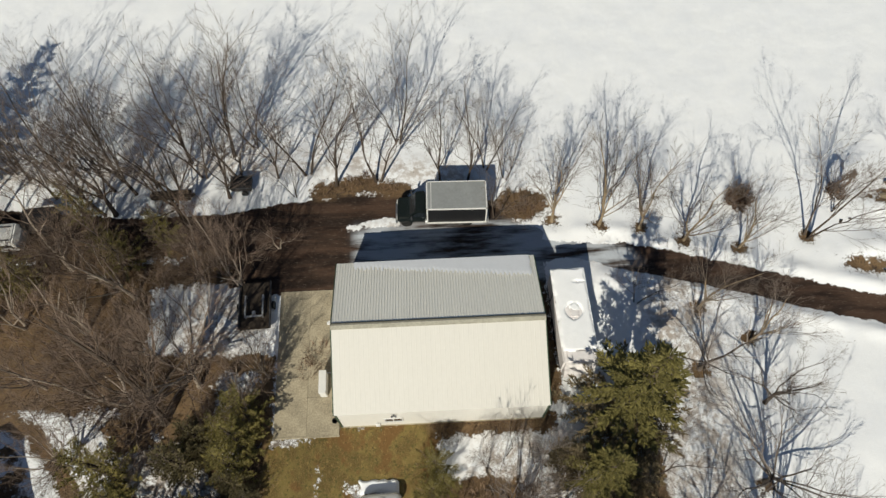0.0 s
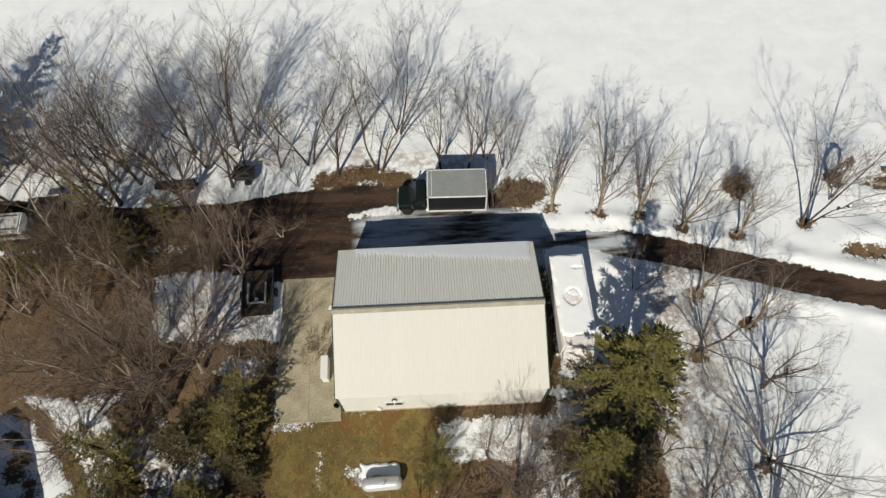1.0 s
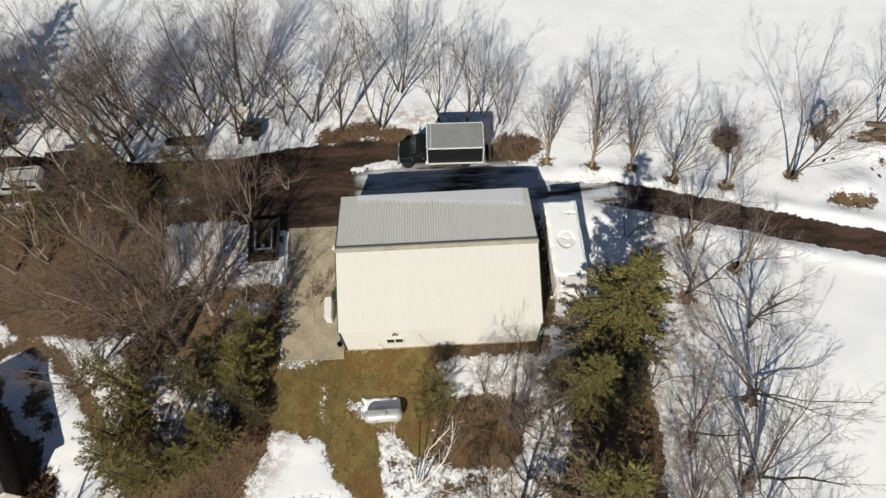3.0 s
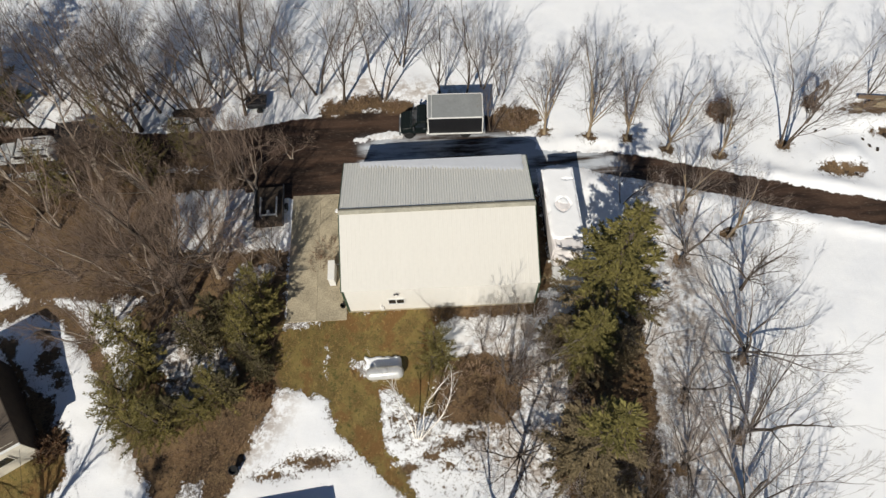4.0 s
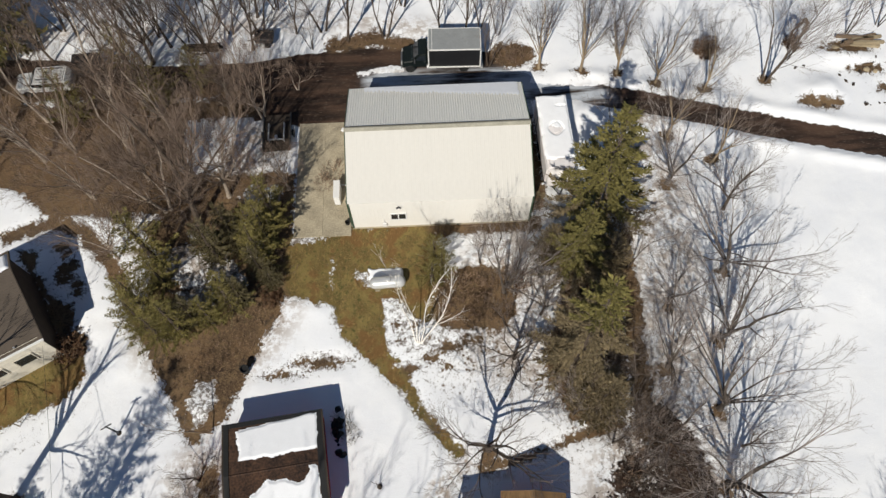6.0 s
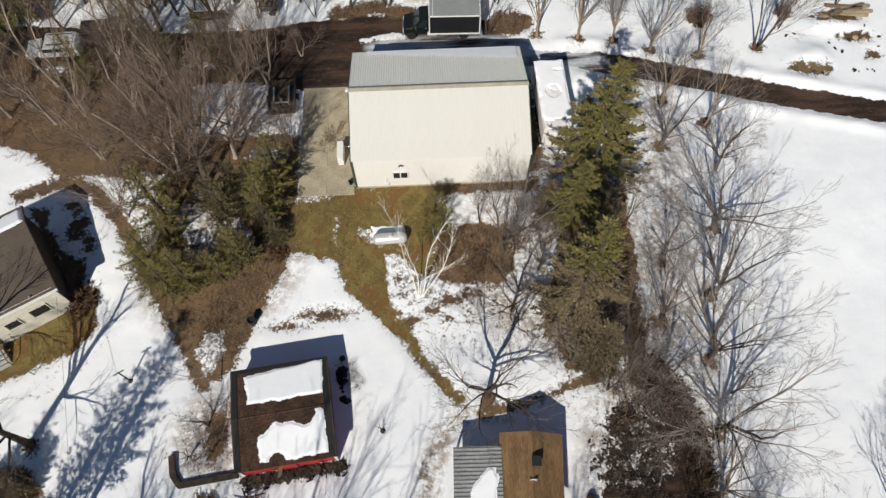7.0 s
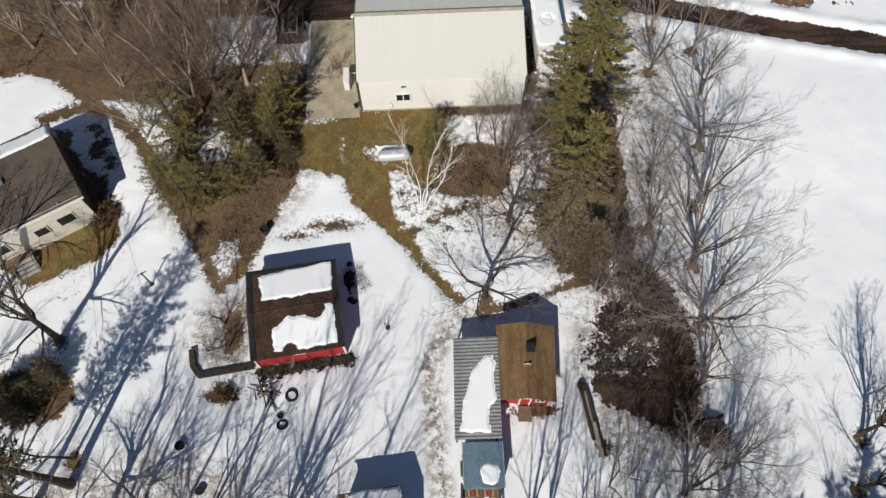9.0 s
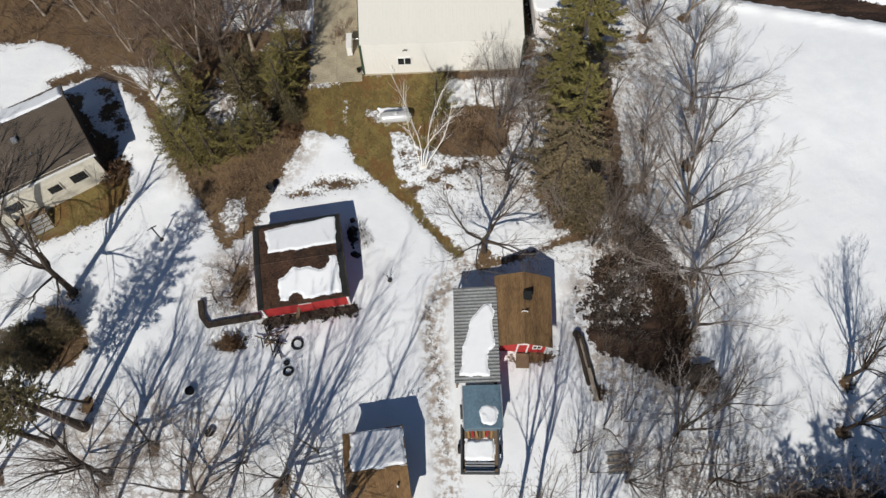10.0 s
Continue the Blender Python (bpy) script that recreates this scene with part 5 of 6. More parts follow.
part("stump", Shape().lathe([(1.0, -0.1), (0.85, 0.15), (0.7, 0.5), (0.62, 0.75), (0.3, 0.7), (0.05, 0.55)], 15, Matrix.Diagonal((1.3, 0.8, 1, 1))), DARKWOOD, st)
for a, b in (((-0.6, 0, 0.3), (-1.7, -0.4, 0.0)), ((0.4, 0.4, 0.3), (1.2, 0.9, 0)), ((0, -0.5, 0.3), (0.3, -1.3, 0))):
    part("root", Shape().tube(a, b, 0.21, 0.08, 7), DARKWOOD, st)
stone_rng = random.Random(4)
for x, y, r in ((40.6, 15.0, 0.45), (41.7, 14.7, 0.3), (42.6, 12.8, 0.25), (43.3, 12.6, 0.2), (44.2, 15.4, 0.35), (40.1, 14.3, 0.3)):
    s = Shape().lathe([(r * 0.8, -r * 0.4), (r * 1.05, 0), (r * 0.9, r * 0.35), (r * 0.45, r * 0.6), (r * 0.1, r * 0.65)], 9)
    s.v = [tuple(c * stone_rng.uniform(0.85, 1.15) for c in p) for p in s.v]
    tagged(new("boulder", s.mesh("boulder", ROCK, 0.02)), "tan field stone half buried in snow", "stone", "stones by the drive").matrix_basis = pose(x, y, 0.12, 0, 0, stone_rng.uniform(0, 180))
for k in range(8):
    tm = tagged(new("old_timber", Shape().box(-1.3, 1.3, -0.13, 0.13, -0.1, 0.16).mesh("old_timber", WOOD if k % 2 else ROCK, 0.03)), "tan weathered timber in a heap by the drive", "timber", "heap of old timbers")
    tm.matrix_basis = pose(42.6 + stone_rng.uniform(-0.9, 0.9), 15.3 + 0.22 * (k % 4) + stone_rng.uniform(-0.15, 0.15), 0.25 + 0.2 * (k // 4), 0, 0, stone_rng.uniform(-12, 14))
for k in range(26):
    x, y, r = stone_rng.uniform(36, 45), stone_rng.uniform(8.0, 14.5), stone_rng.uniform(0.05, 0.15)
    if y < 8.6 and x < 39:
        continue
    s = Shape().lathe([(r, -0.05), (r * 1.05, r * 0.3), (r * 0.6, r * 0.7), (r * 0.1, r * 0.8)], 7)
    s.v = [(x_ * stone_rng.uniform(0.6, 1.9), y_ * stone_rng.uniform(0.5, 1.1), z_ * stone_rng.uniform(0.7, 1.2)) for x_, y_, z_ in s.v]
    tagged(new("dirt_clod", s.mesh("dirt_clod", DARKWOOD)), "dark clod of earth on the snow", "clod", "clods on the snow").matrix_basis = pose(x, y, 0.16, 0, 0, 30 * k)
wire = bpy.data.curves.new("cable", "CURVE")
wire.dimensions, wire.bevel_depth = "3D", 0.009
sp = wire.splines.new("POLY")
sp.points.add(12)
for k in range(13):
    f = k / 12
    p = Vector((-20.0, -9.0, 2.2)).lerp(Vector((-13.8, -29.6, 5.2)), f)
    sp.points[k].co = (p.x, p.y, p.z - 1.6 * 4 * f * (1 - f) * 0.4, 1)
wire.materials.append(CABLE)
tagged(new("overhead_cable", wire), "thin black cable running from the house eave", "cable")


# ---- bare trees ----
def grow(rng, height, stems=1, lean=0.0, opening=(0.3, 0.6), limbs=8, twigs=(7, 6, 5), trunk_share=0.16, radius=0.13, fine=0.005, up=0.3, reach=0.66, crook=0.09):
    """Lists of tapered segments (from, to, radius, radius) for trunk and crown of a leafless tree: limbs that rise from a short
    trunk, fork at sharp angles and end in sprays of fine twigs."""
    trunk, crown = [], []
    roll = [rng.uniform(0, math.tau)]

    def turned(d, angle):
        roll[0] += 2.4 + rng.uniform(-0.5, 0.5)
        a = d.orthogonal().normalized()
        a.rotate(Matrix.Rotation(roll[0], 3, d))
        v = d.copy()
        v.rotate(Matrix.Rotation(angle, 3, a))
        return v.normalized()

    def bough(p, d, length, r, out, bits):
        """A crooked branch that bends up to the light; returns points along it."""
        pts = [(p.copy(), d.copy(), r)]
        for k in range(bits):
            d = (d + Vector((rng.gauss(0, crook), rng.gauss(0, crook), rng.gauss(0, crook * 0.5) + up / bits * (0.5 + k / bits)))).normalized()
            q = p + d * (length / bits)
            r2 = max(fine, r * (1 - 0.78 * (k + 1) / bits))
            out.append((p.copy(), q.copy(), pts[-1][2], r2))
            p = q
            pts.append((p.copy(), d.copy(), r2))
        return pts

    def fork(pts, length, level, lo):
        count = twigs[level]
        for k in range(count):
            f = lo + (1 - lo) * (k + rng.uniform(0.1, 0.9)) / count
            i = min(len(pts) - 2, int(f * (len(pts) - 1)))
            g = f * (len(pts) - 1) - i
            p = pts[i][0].lerp(pts[i + 1][0], g)
            d = turned(pts[i][1], rng.uniform(0.38, 0.82))
            ln = length * rng.uniform(0.42, 0.66) * (1.25 - 0.65 * f)
            if level == len(twigs) - 1:
                crown.append((p, p + (d + Vector((0, 0, up * 0.5))).normalized() * ln, fine, 0.0))
            else:
                fork(bough(p, d, ln, max(fine * 1.2, pts[i][2] * 0.55), crown, (4, 2, 2)[level]), ln, level + 1, 0.2)

    for s in range(stems):
        a = s * math.tau / stems + rng.uniform(-0.4, 0.4)
        tilt = (0.17 if stems > 1 else 0.04) + rng.uniform(0, 0.1)
        d = Vector((math.cos(a) * tilt + lean, math.sin(a) * tilt, 1)).normalized()
        base = Vector((math.cos(a), math.sin(a), 0)) * (0.14 if stems > 1 else 0) + Vector((0, 0, -0.15))
        r = radius / (stems ** 0.4)
        flare = base + d * 0.4
        trunk.append((base, flare, r * 1.8, r * 1.08))
        top = flare + d * height * trunk_share
        trunk.append((flare, top, r * 1.08, r * 0.7))
        per = max(3, round(limbs / stems))
        for k in range(per):
            start = top.lerp(flare, 0.4 * rng.random() if k else 0.0)
            way = turned(d, rng.uniform(*opening) if k else opening[0] * 0.3)
            ln = height * reach * (rng.uniform(0.8, 1.05) if k else 1.15)
            main = bough(start, way, ln, r * (rng.uniform(0.32, 0.5) if k else 0.7), crown, 7)
            fork(main, ln * 0.72, 0, 0.22)
    return trunk, crown


def sticks(segments, name, mat, thick=0.035):
    """One mesh of tapered sticks: seven sides where thick, three where thin, pointed at the tips."""
    s = Shape()
    for p, q, a, b in segments:
        if b:
            s.tube(p, q, a, b, 7 if a > 0.06 else (4 if a > thick else 3), False)
        else:
            s.spike(p, q, a)
    return s.mesh(name, mat)


def tree_mesh(seed, **kw):
    return grow(random.Random(seed), 10.0, **kw)


def make_tree(trunk, crown, bark, twig, label, name="bare_tree", group="bare trees", category="tree"):
    t = thing(name, pose(0, 0, 0), label, category, group)
    trunk = trunk + [k for k in crown if k[2] > 0.034]
    crown = [k for k in crown if k[2] <= 0.034]
    part("trunk", sticks(trunk, "trunk", bark), bark, t)
    part("crown", sticks(crown, "crown", twig), twig, t)["kind"] = "stuff"
    return t


VASE = [make_tree(*tree_mesh(k, opening=(0.22, 0.46), limbs=8, twigs=(7, 6, 5), trunk_share=0.17, radius=0.12, up=0.22, reach=0.7), BARK_TAN, TWIG, "young leafless tree with ascending limbs and a bare foot ring") for k in (1, 2, 3)]
TALL = [make_tree(*tree_mesh(k, stems=st, opening=(0.2, 0.46), limbs=7, twigs=(6, 5, 5), trunk_share=0.2, radius=0.1, up=0.25, reach=0.66), BARK, TWIG, "slender leafless tree in a snowy thicket", group="trees of the north woods") for k, st in ((11, 1), (12, 2), (13, 3), (14, 1), (15, 2))]
WIDE = [make_tree(*tree_mesh(k, opening=(0.4, 0.85), limbs=8, twigs=(7, 6, 5), trunk_share=0.2, radius=0.15, up=0.3, lean=0.03, reach=0.58, crook=0.15), BARK, TWIG, "broad leafless tree with spreading limbs", group="broad bare trees") for k in (21, 22, 23)]
FAN = [make_tree(*tree_mesh(k, opening=(0.4, 0.9), limbs=9, twigs=(7, 5, 5), trunk_share=0.11, radius=0.13, up=0.3, lean=0.04, reach=0.64, crook=0.11), BARK_GREY, TWIG_PALE, "broad leafless tree with a fan of fine twigs", group="grove of broad bare trees") for k in (24, 25, 26)]
RUST = [make_tree(*tree_mesh(k, opening=(0.35, 0.75), limbs=9, twigs=(7, 6, 5), trunk_share=0.16, radius=0.14, up=0.3, stems=st, reach=0.64, crook=0.12), LIMB, TWIG_RED, "large leafless tree with dense reddish-brown twigs", group="large reddish trees") for k, st in ((31, 1), (32, 2))]
BIG = [make_tree(*tree_mesh(k, opening=(0.4, 0.85), limbs=11, twigs=(8, 7, 6), trunk_share=0.15, radius=0.13, up=0.3, stems=st, reach=0.64, crook=0.13), LIMB, TWIG_RED, "very large leafless tree with spreading grey limbs", group="large grey-limbed trees") for k, st in ((33, 1), (34, 2))]


TRUNKY = [make_tree(*tree_mesh(k, stems=st, opening=(0.35, 0.8), limbs=8, twigs=(6, 6, 5), trunk_share=0.36, radius=0.19, up=0.3, reach=0.46, crook=0.14), BARK, TWIG, "tall leafless tree with a thick bare trunk", group="thick-trunked trees") for k, st in ((27, 2), (28, 1))]
GIANT = make_tree(*tree_mesh(35, opening=(0.35, 0.8), limbs=11, twigs=(8, 7, 6), trunk_share=0.27, radius=0.17, up=0.3, reach=0.58, crook=0.13), BARK, TWIG_RED, "very large leafless tree with a thick dark trunk", group="")
POLE = [make_tree(*tree_mesh(k, opening=(0.2, 0.55), limbs=6, twigs=(5, 4, 3), trunk_share=0.42, radius=0.1, up=0.3, reach=0.5), BARK, TWIG, "tall straight leafless tree with a high crown", group="tall trees south of the yard") for k in (61, 62)]


def plant(proto, x, y, scale, turn_, tilt=0.0, used=set()):
    """Stands a tree of this kind at x, y; the first one takes the prototype itself."""
    m = pose(x, y, gz(x, y), tilt, 0, turn_) @ Matrix.Diagonal((scale, scale, scale, 1))
    if proto.name not in used:
        used.add(proto.name)
        proto.matrix_basis = m
        return proto
    return copy_thing(proto, pose(0, 0, 0) @ m @ Matrix.Diagonal(tuple(1 / c for c in proto.scale) + (1,)))


tr = random.Random(3)
for k, (x, y, s) in enumerate(NORTH_ROW):
    plant(VASE[k % 3], x, y, s * 0.92, tr.uniform(0, 360))
for k, (x, y, s) in enumerate(GROVE):
    plant(VASE[(k + 1) % 3] if k in (0, 5) else FAN[k % 3], x, y, s * (1.22 if k > 5 else 0.9 if k > 1 else 1.1), tr.uniform(0, 360))
for k, (x, y, s) in enumerate(NORTH_WOODS):
    plant(TALL[k % 5], x, y, s * 1.14, tr.uniform(0, 360), tr.uniform(-4, 4))
for k, (x, y, s) in enumerate(SOUTH_WEST):
    plant(POLE[0] if k == 1 else TRUNKY[(k + 1) % 2] if k in (0, 6, 7) else FAN[k % 3] if k in (2, 3, 4) else WIDE[(k + 1) % 3], x, y, s * (1.25 if k in (0, 6, 7) else 1.2), tr.uniform(0, 360), tr.uniform(-3, 3))
for x, y, s, p in ((34.0, 12.2, 1.25, TALL[2]), (42.0, 16.6, 0.8, TALL[1]), (45.0, 17.5, 0.8, TALL[2]), (9.1, -16.45, 1.18, WIDE[0]), (33.4, -27.3, 1.0, WIDE[1]), (32.2, -30.8, 0.95, WIDE[2]),
                   (11.3, 14.9, 0.72, TALL[1]), (7.4, 18.0, 0.95, TALL[0]), (9.4, 18.0, 1.0, TALL[3]), (10.9, 19.2, 0.85, TALL[4]), (12.3, 18.2, 0.7, TALL[1]),
                   (20.6, 7.6, 0.62, TALL[4]), (11.0, -5.6, 1.0, FAN[1]), (11.3, -10.4, 0.9, WIDE[2]), (20.2, -4.0, 0.7, TALL[1]),
                   (14.8, -32.6, 0.62, TALL[2]), (19.4, -33.2, 0.9, TALL[1]), (21.9, -30.2, 0.7, TALL[4]), (17.6, -29.4, 0.6, TALL[2]), (19.2, -18.4, 0.6, TALL[2]),
                   (-25.5, 17.2, 1.1, TALL[0]), (-17.0, 16.6, 1.15, WIDE[1]), (-11.6, 15.6, 1.1, WIDE[2]), (-8.6, 17.6, 0.85, WIDE[0]), (-3.6, 17.5, 0.6, TALL[2]), (-17.8, 16.6, 1.15, TALL[3]), (-33.5, 9.0, 0.9, TALL[0]),
                   (27.9, 0.2, 0.9, WIDE[1]), (22.6, -33.6, 0.9, WIDE[1]), (29.4, -36.6, 0.9, TALL[1]), (25.6, -17.0, 0.85, TALL[0]),
                   (36.4, 14.2, 0.7, TALL[1]), (13.4, -7.4, 0.6, WIDE[0]), (-27.5, -24.0, 0.9, WIDE[0]), (-1.4, -35.6, 0.95, WIDE[2]), (14.0, -38.0, 0.9, TALL[0]), (-29.5, -20.0, 0.95, WIDE[2]), (-29.4, -13.8, 1.25, WIDE[1]), (-7.7, -31.0, 0.8, FAN[0]), (-18.6, -30.6, 0.75, FAN[2]), (-3.0, -30.6, 0.6, FAN[1]),
                   (-6.0, -37.6, 2.0, POLE[0]), (-3.4, -38.2, 1.9, POLE[1]), (-7.4, -38.5, 2.0, POLE[1]), (-9.6, -37.4, 1.8, POLE[0]), (-13.0, -38.0, 1.8, POLE[1]), (-17.4, -39.0, 1.7, POLE[0]), (10.6, -36.9, 1.4, POLE[1]), (9.0, -38.5, 1.5, POLE[0]), (13.5, -39.0, 1.5, TALL[2]), (18.5, -40.0, 1.6, TALL[4]), (22.5, -40.5, 1.4, TALL[1]),
                   (23.5, -23.4, 1.0, FAN[2]), (17.2, -16.4, 0.7, TALL[3]), (15.6, -13.4, 0.6, FAN[0]), (16.8, -12.6, 0.6, TALL[2]), (14.9, -14.4, 0.5, FAN[1]), (17.8, -10.5, 0.6, TALL[4]), (20.0, -1.5, 0.55, TALL[2]), (19.4, -15.4, 0.65, TALL[2]), (16.2, -29.8, 0.7, TALL[4]), (20.8, -30.6, 1.0, FAN[0]), (17.2, -33.4, 0.85, FAN[1]), (14.0, -31.4, 0.6, TALL[3]), (23.8, -29.2, 0.8, WIDE[2]), (18.8, -14.6, 0.8, TALL[1]), (19.4, -17.2, 0.8, TALL[4]),
                   (-9.2, -19.3, 0.46, WIDE[0]), (-9.6, -17.6, 0.42, WIDE[1]), (-10.6, -19.6, 0.4, WIDE[2]), (10.6, -2.4, 0.5, TALL[4]), (12.4, -2.6, 0.5, TALL[2]), (13.6, -4.6, 0.6, TALL[1]), (11.5, -5.4, 0.66, VASE[1]), (9.4, -3.3, 0.6, TALL[3])):
    plant(p, x, y, s, tr.uniform(0, 360))
for x, y, s, k, turn_ in ((-17.5, 7.5, 0.9, 0, 120), (-22.0, 8.0, 0.92, 1, 300), (-14.6, 9.8, 1.05, 0, 250), (-24.6, 11.0, 1.15, 1, 15), (-19.5, 12.2, 1.15, 0, 70), (-28.0, 8.0, 0.95, 0, 190), (-16.0, 13.0, 1.0, 1, 160),
                          (-31.0, 11.5, 0.95, 1, 45), (-9.9, 10.8, 0.7, 0, 20), (-10.4, 13.0, 0.7, 0, 10), (-4.6, 13.2, 0.45, 1, 200), (-30.0, 17.4, 0.9, 1, 20),
                          (-6.0, 1.6, 0.7, 1, 330), (-4.8, 3.6, 0.6, 0, 200), (-12.4, 5.4, 0.8, 0, 300), (-19.8, 3.6, 0.95, 1, 170), (-24.2, 7.2, 1.0, 0, 260), (-15.8, 5.0, 0.95, 0, 10)):
    plant(RUST[k], x, y, s, turn_)
for x, y, s, k, turn_ in ((-13.9, 2.2, 1.2, 1, 200), (-9.4, 3.2, 1.22, 0, 60), (-7.2, 10.3, 1.0, 1, 140), (-17.0, -1.8, 0.85, 0, 110)):
    plant(BIG[k], x, y, s, turn_)
plant(GIANT, -11.4, 0.9, 1.4, 40)
birch_rng = random.Random(41)
stems_, limbs_ = [], []
for a, tilt, tall in ((92, 0.10, 9.0), (68, 0.20, 9.4), (42, 0.32, 8.6), (24, 0.40, 7.4), (112, 0.10, 7.4)):
    way = Vector((math.cos(radians(a)) * tilt, math.sin(radians(a)) * tilt, 1)).normalized()
    p, r = Vector((0.16 * math.cos(radians(a)), 0.16 * math.sin(radians(a)), -0.15)), 0.055
    for i in range(10):
        way = (way + Vector((birch_rng.gauss(0, 0.1), birch_rng.gauss(0, 0.1), 0.01))).normalized()
        q = p + way * tall / 10
        stems_.append((p.copy(), q.copy(), r, r * 0.87))
        if i > 2:
            for _ in range(3):
                side = (way + Vector((birch_rng.gauss(0, 0.38), birch_rng.gauss(0, 0.38), 0.1))).normalized()
                e1 = q + side * tall * birch_rng.uniform(0.06, 0.13)
                limbs_.append((q.copy(), e1, r * 0.42, r * 0.26))
                for _ in range(3):
                    e2 = e1 + (side + Vector((birch_rng.gauss(0, 0.35), birch_rng.gauss(0, 0.35), 0.15))).normalized() * tall * birch_rng.uniform(0.05, 0.1)
                    limbs_.append((e1, e2, r * 0.2, 0.0))
        p, r = q, r * 0.87
birch = thing("birch", pose(0, 0, 0), "white-barked birch clump without leaves", "tree")
part("trunk", sticks(stems_, "trunk", BIRCH), BIRCH, birch)
part("crown", sticks(limbs_, "crown", BIRCH), BIRCH, birch)["kind"] = "stuff"
plant(birch, 4.72, -9.25, 1.05, 0)
sapling = make_tree(*tree_mesh(43, stems=1, opening=(0.4, 0.8), limbs=5, twigs=(5, 4, 3), trunk_share=0.35, radius=0.07, fine=0.008, lean=-0.5), BARK_TAN, TWIG, "leaning pale sapling at the edge of the leaf bed", "sapling", "")
plant(sapling, -9.0, -14.6, 0.55, 20)

# ---- shrubs ----
def bush(seed, stems, radius, height, mat, label, name="shrub", group="bare shrubs", leafy=0, fine=0.011):
    rng = random.Random(seed)
    segs = []
    s = Shape()
    for k in range(stems):
        a, d = rng.uniform(0, math.tau), radius * math.sqrt(rng.random())
        p = Vector((math.cos(a) * d, math.sin(a) * d, -0.1))
        way = Vector((math.cos(a) * d / radius * 0.6 + rng.gauss(0, 0.25), math.sin(a) * d / radius * 0.6 + rng.gauss(0, 0.25), 1)).normalized()
        h = height * rng.uniform(0.55, 1.0) * (1.1 - 0.4 * d / radius)
        r = rng.uniform(0.012, 0.025)
        for i in range(3):
            q = p + way * h / 3
            segs.append((p.copy(), q.copy(), r, max(fine, r * 0.75)))
            for j in range(3):
                w2 = (way + Vector((rng.gauss(0, 0.55), rng.gauss(0, 0.55), rng.gauss(0.1, 0.3)))).normalized()
                e = q + w2 * h * rng.uniform(0.15, 0.38)
                segs.append((q.copy(), e, r * 0.6, fine * 0.8))
                for _ in range(leafy):
                    c = q.lerp(e, rng.uniform(0.3, 1.0))
                    u, v = Vector((rng.gauss(0, 1), rng.gauss(0, 1), rng.gauss(0, 0.6))).normalized(), Vector((rng.gauss(0, 1), rng.gauss(0, 1), rng.gauss(0, 0.6))).normalized()
                    z = rng.uniform(0.05, 0.1)
                    s.add([c, c + (u + v) * z * 0.6, c + u * z * 1.6, c + (u - v) * z * 0.6], [(0, 1, 2, 3)])
            p, r = q, r * 0.75
            way = (way + Vector((rng.gauss(0, 0.2), rng.gauss(0, 0.2), 0.05))).normalized()
    t = thing(name, pose(0, 0, 0), label, "shrub", group)
    part("stem_mass", sticks(segs, "stem_mass", mat), mat, t)["kind"] = "stuff"
    if leafy:
        part("dead_foliage", s, DEADLEAF, t)["kind"] = "stuff"
    return t


BROWN = [bush(51 + k, 52, 1.15, 1.2, TWIG_BUSH, "dense brown leafless shrub on bare ground") for k in range(2)]
BRUSH = bush(56, 66, 2.3, 1.4, TWIG_BUSH, "wide thicket of fine brown brush over fallen leaves", "brush", "brush thickets", fine=0.008)
GREY_BRUSH = bush(60, 92, 1.6, 0.95, TWIG_MAT, "matted grey-brown brush over a low mound", "brush", "brush on the mound", fine=0.010)
DARK_BRUSH = bush(57, 92, 1.5, 1.6, TWIG_DARK, "dense dark brown brush on an earth bank", "brush", "brush on the bank", fine=0.010)
LEAFY = bush(55, 60, 0.8, 1.3, TWIG_BUSH, "low shrub with dead brown leaves", leafy=3)
for x, y, s, k in ((7.4, -4.9, 0.8, 0), (8.9, -5.2, 0.85, 1), (10.4, -5.4, 0.7, 0), (7.6, -6.6, 0.65, 1), (9.4, -6.9, 0.7, 0), (10.9, -7.0, 0.65, 1), (6.6, -6.2, 0.5, 0), (8.4, -7.4, 0.5, 0),
                   (13.0, 16.0, 1.0, 1), (14.1, 15.6, 0.75, 0), (0.2, 18.2, 0.6, 0), (1.8, 18.6, 0.6, 1), (3.6, 17.9, 0.4, 0), (-1.6, 17.9, 0.6, 1),
                   (-1.5, 5.0, 0.75, 0), (-2.1, 3.9, 0.6, 1), (-14.2, 4.8, 1.0, 0), (-16.2, 2.6, 1.0, 1), (-12.4, 16.4, 1.1, 0), (-14.2, 16.2, 0.9, 1),
                   (18.0, -17.8, 1.0, 0), (19.8, -16.0, 0.9, 1),
                                      (20.6, -32.4, 1.1, 0), (17.6, -31.4, 0.9, 1)):
    plant(BROWN[k], x, y, s, tr.uniform(0, 360))
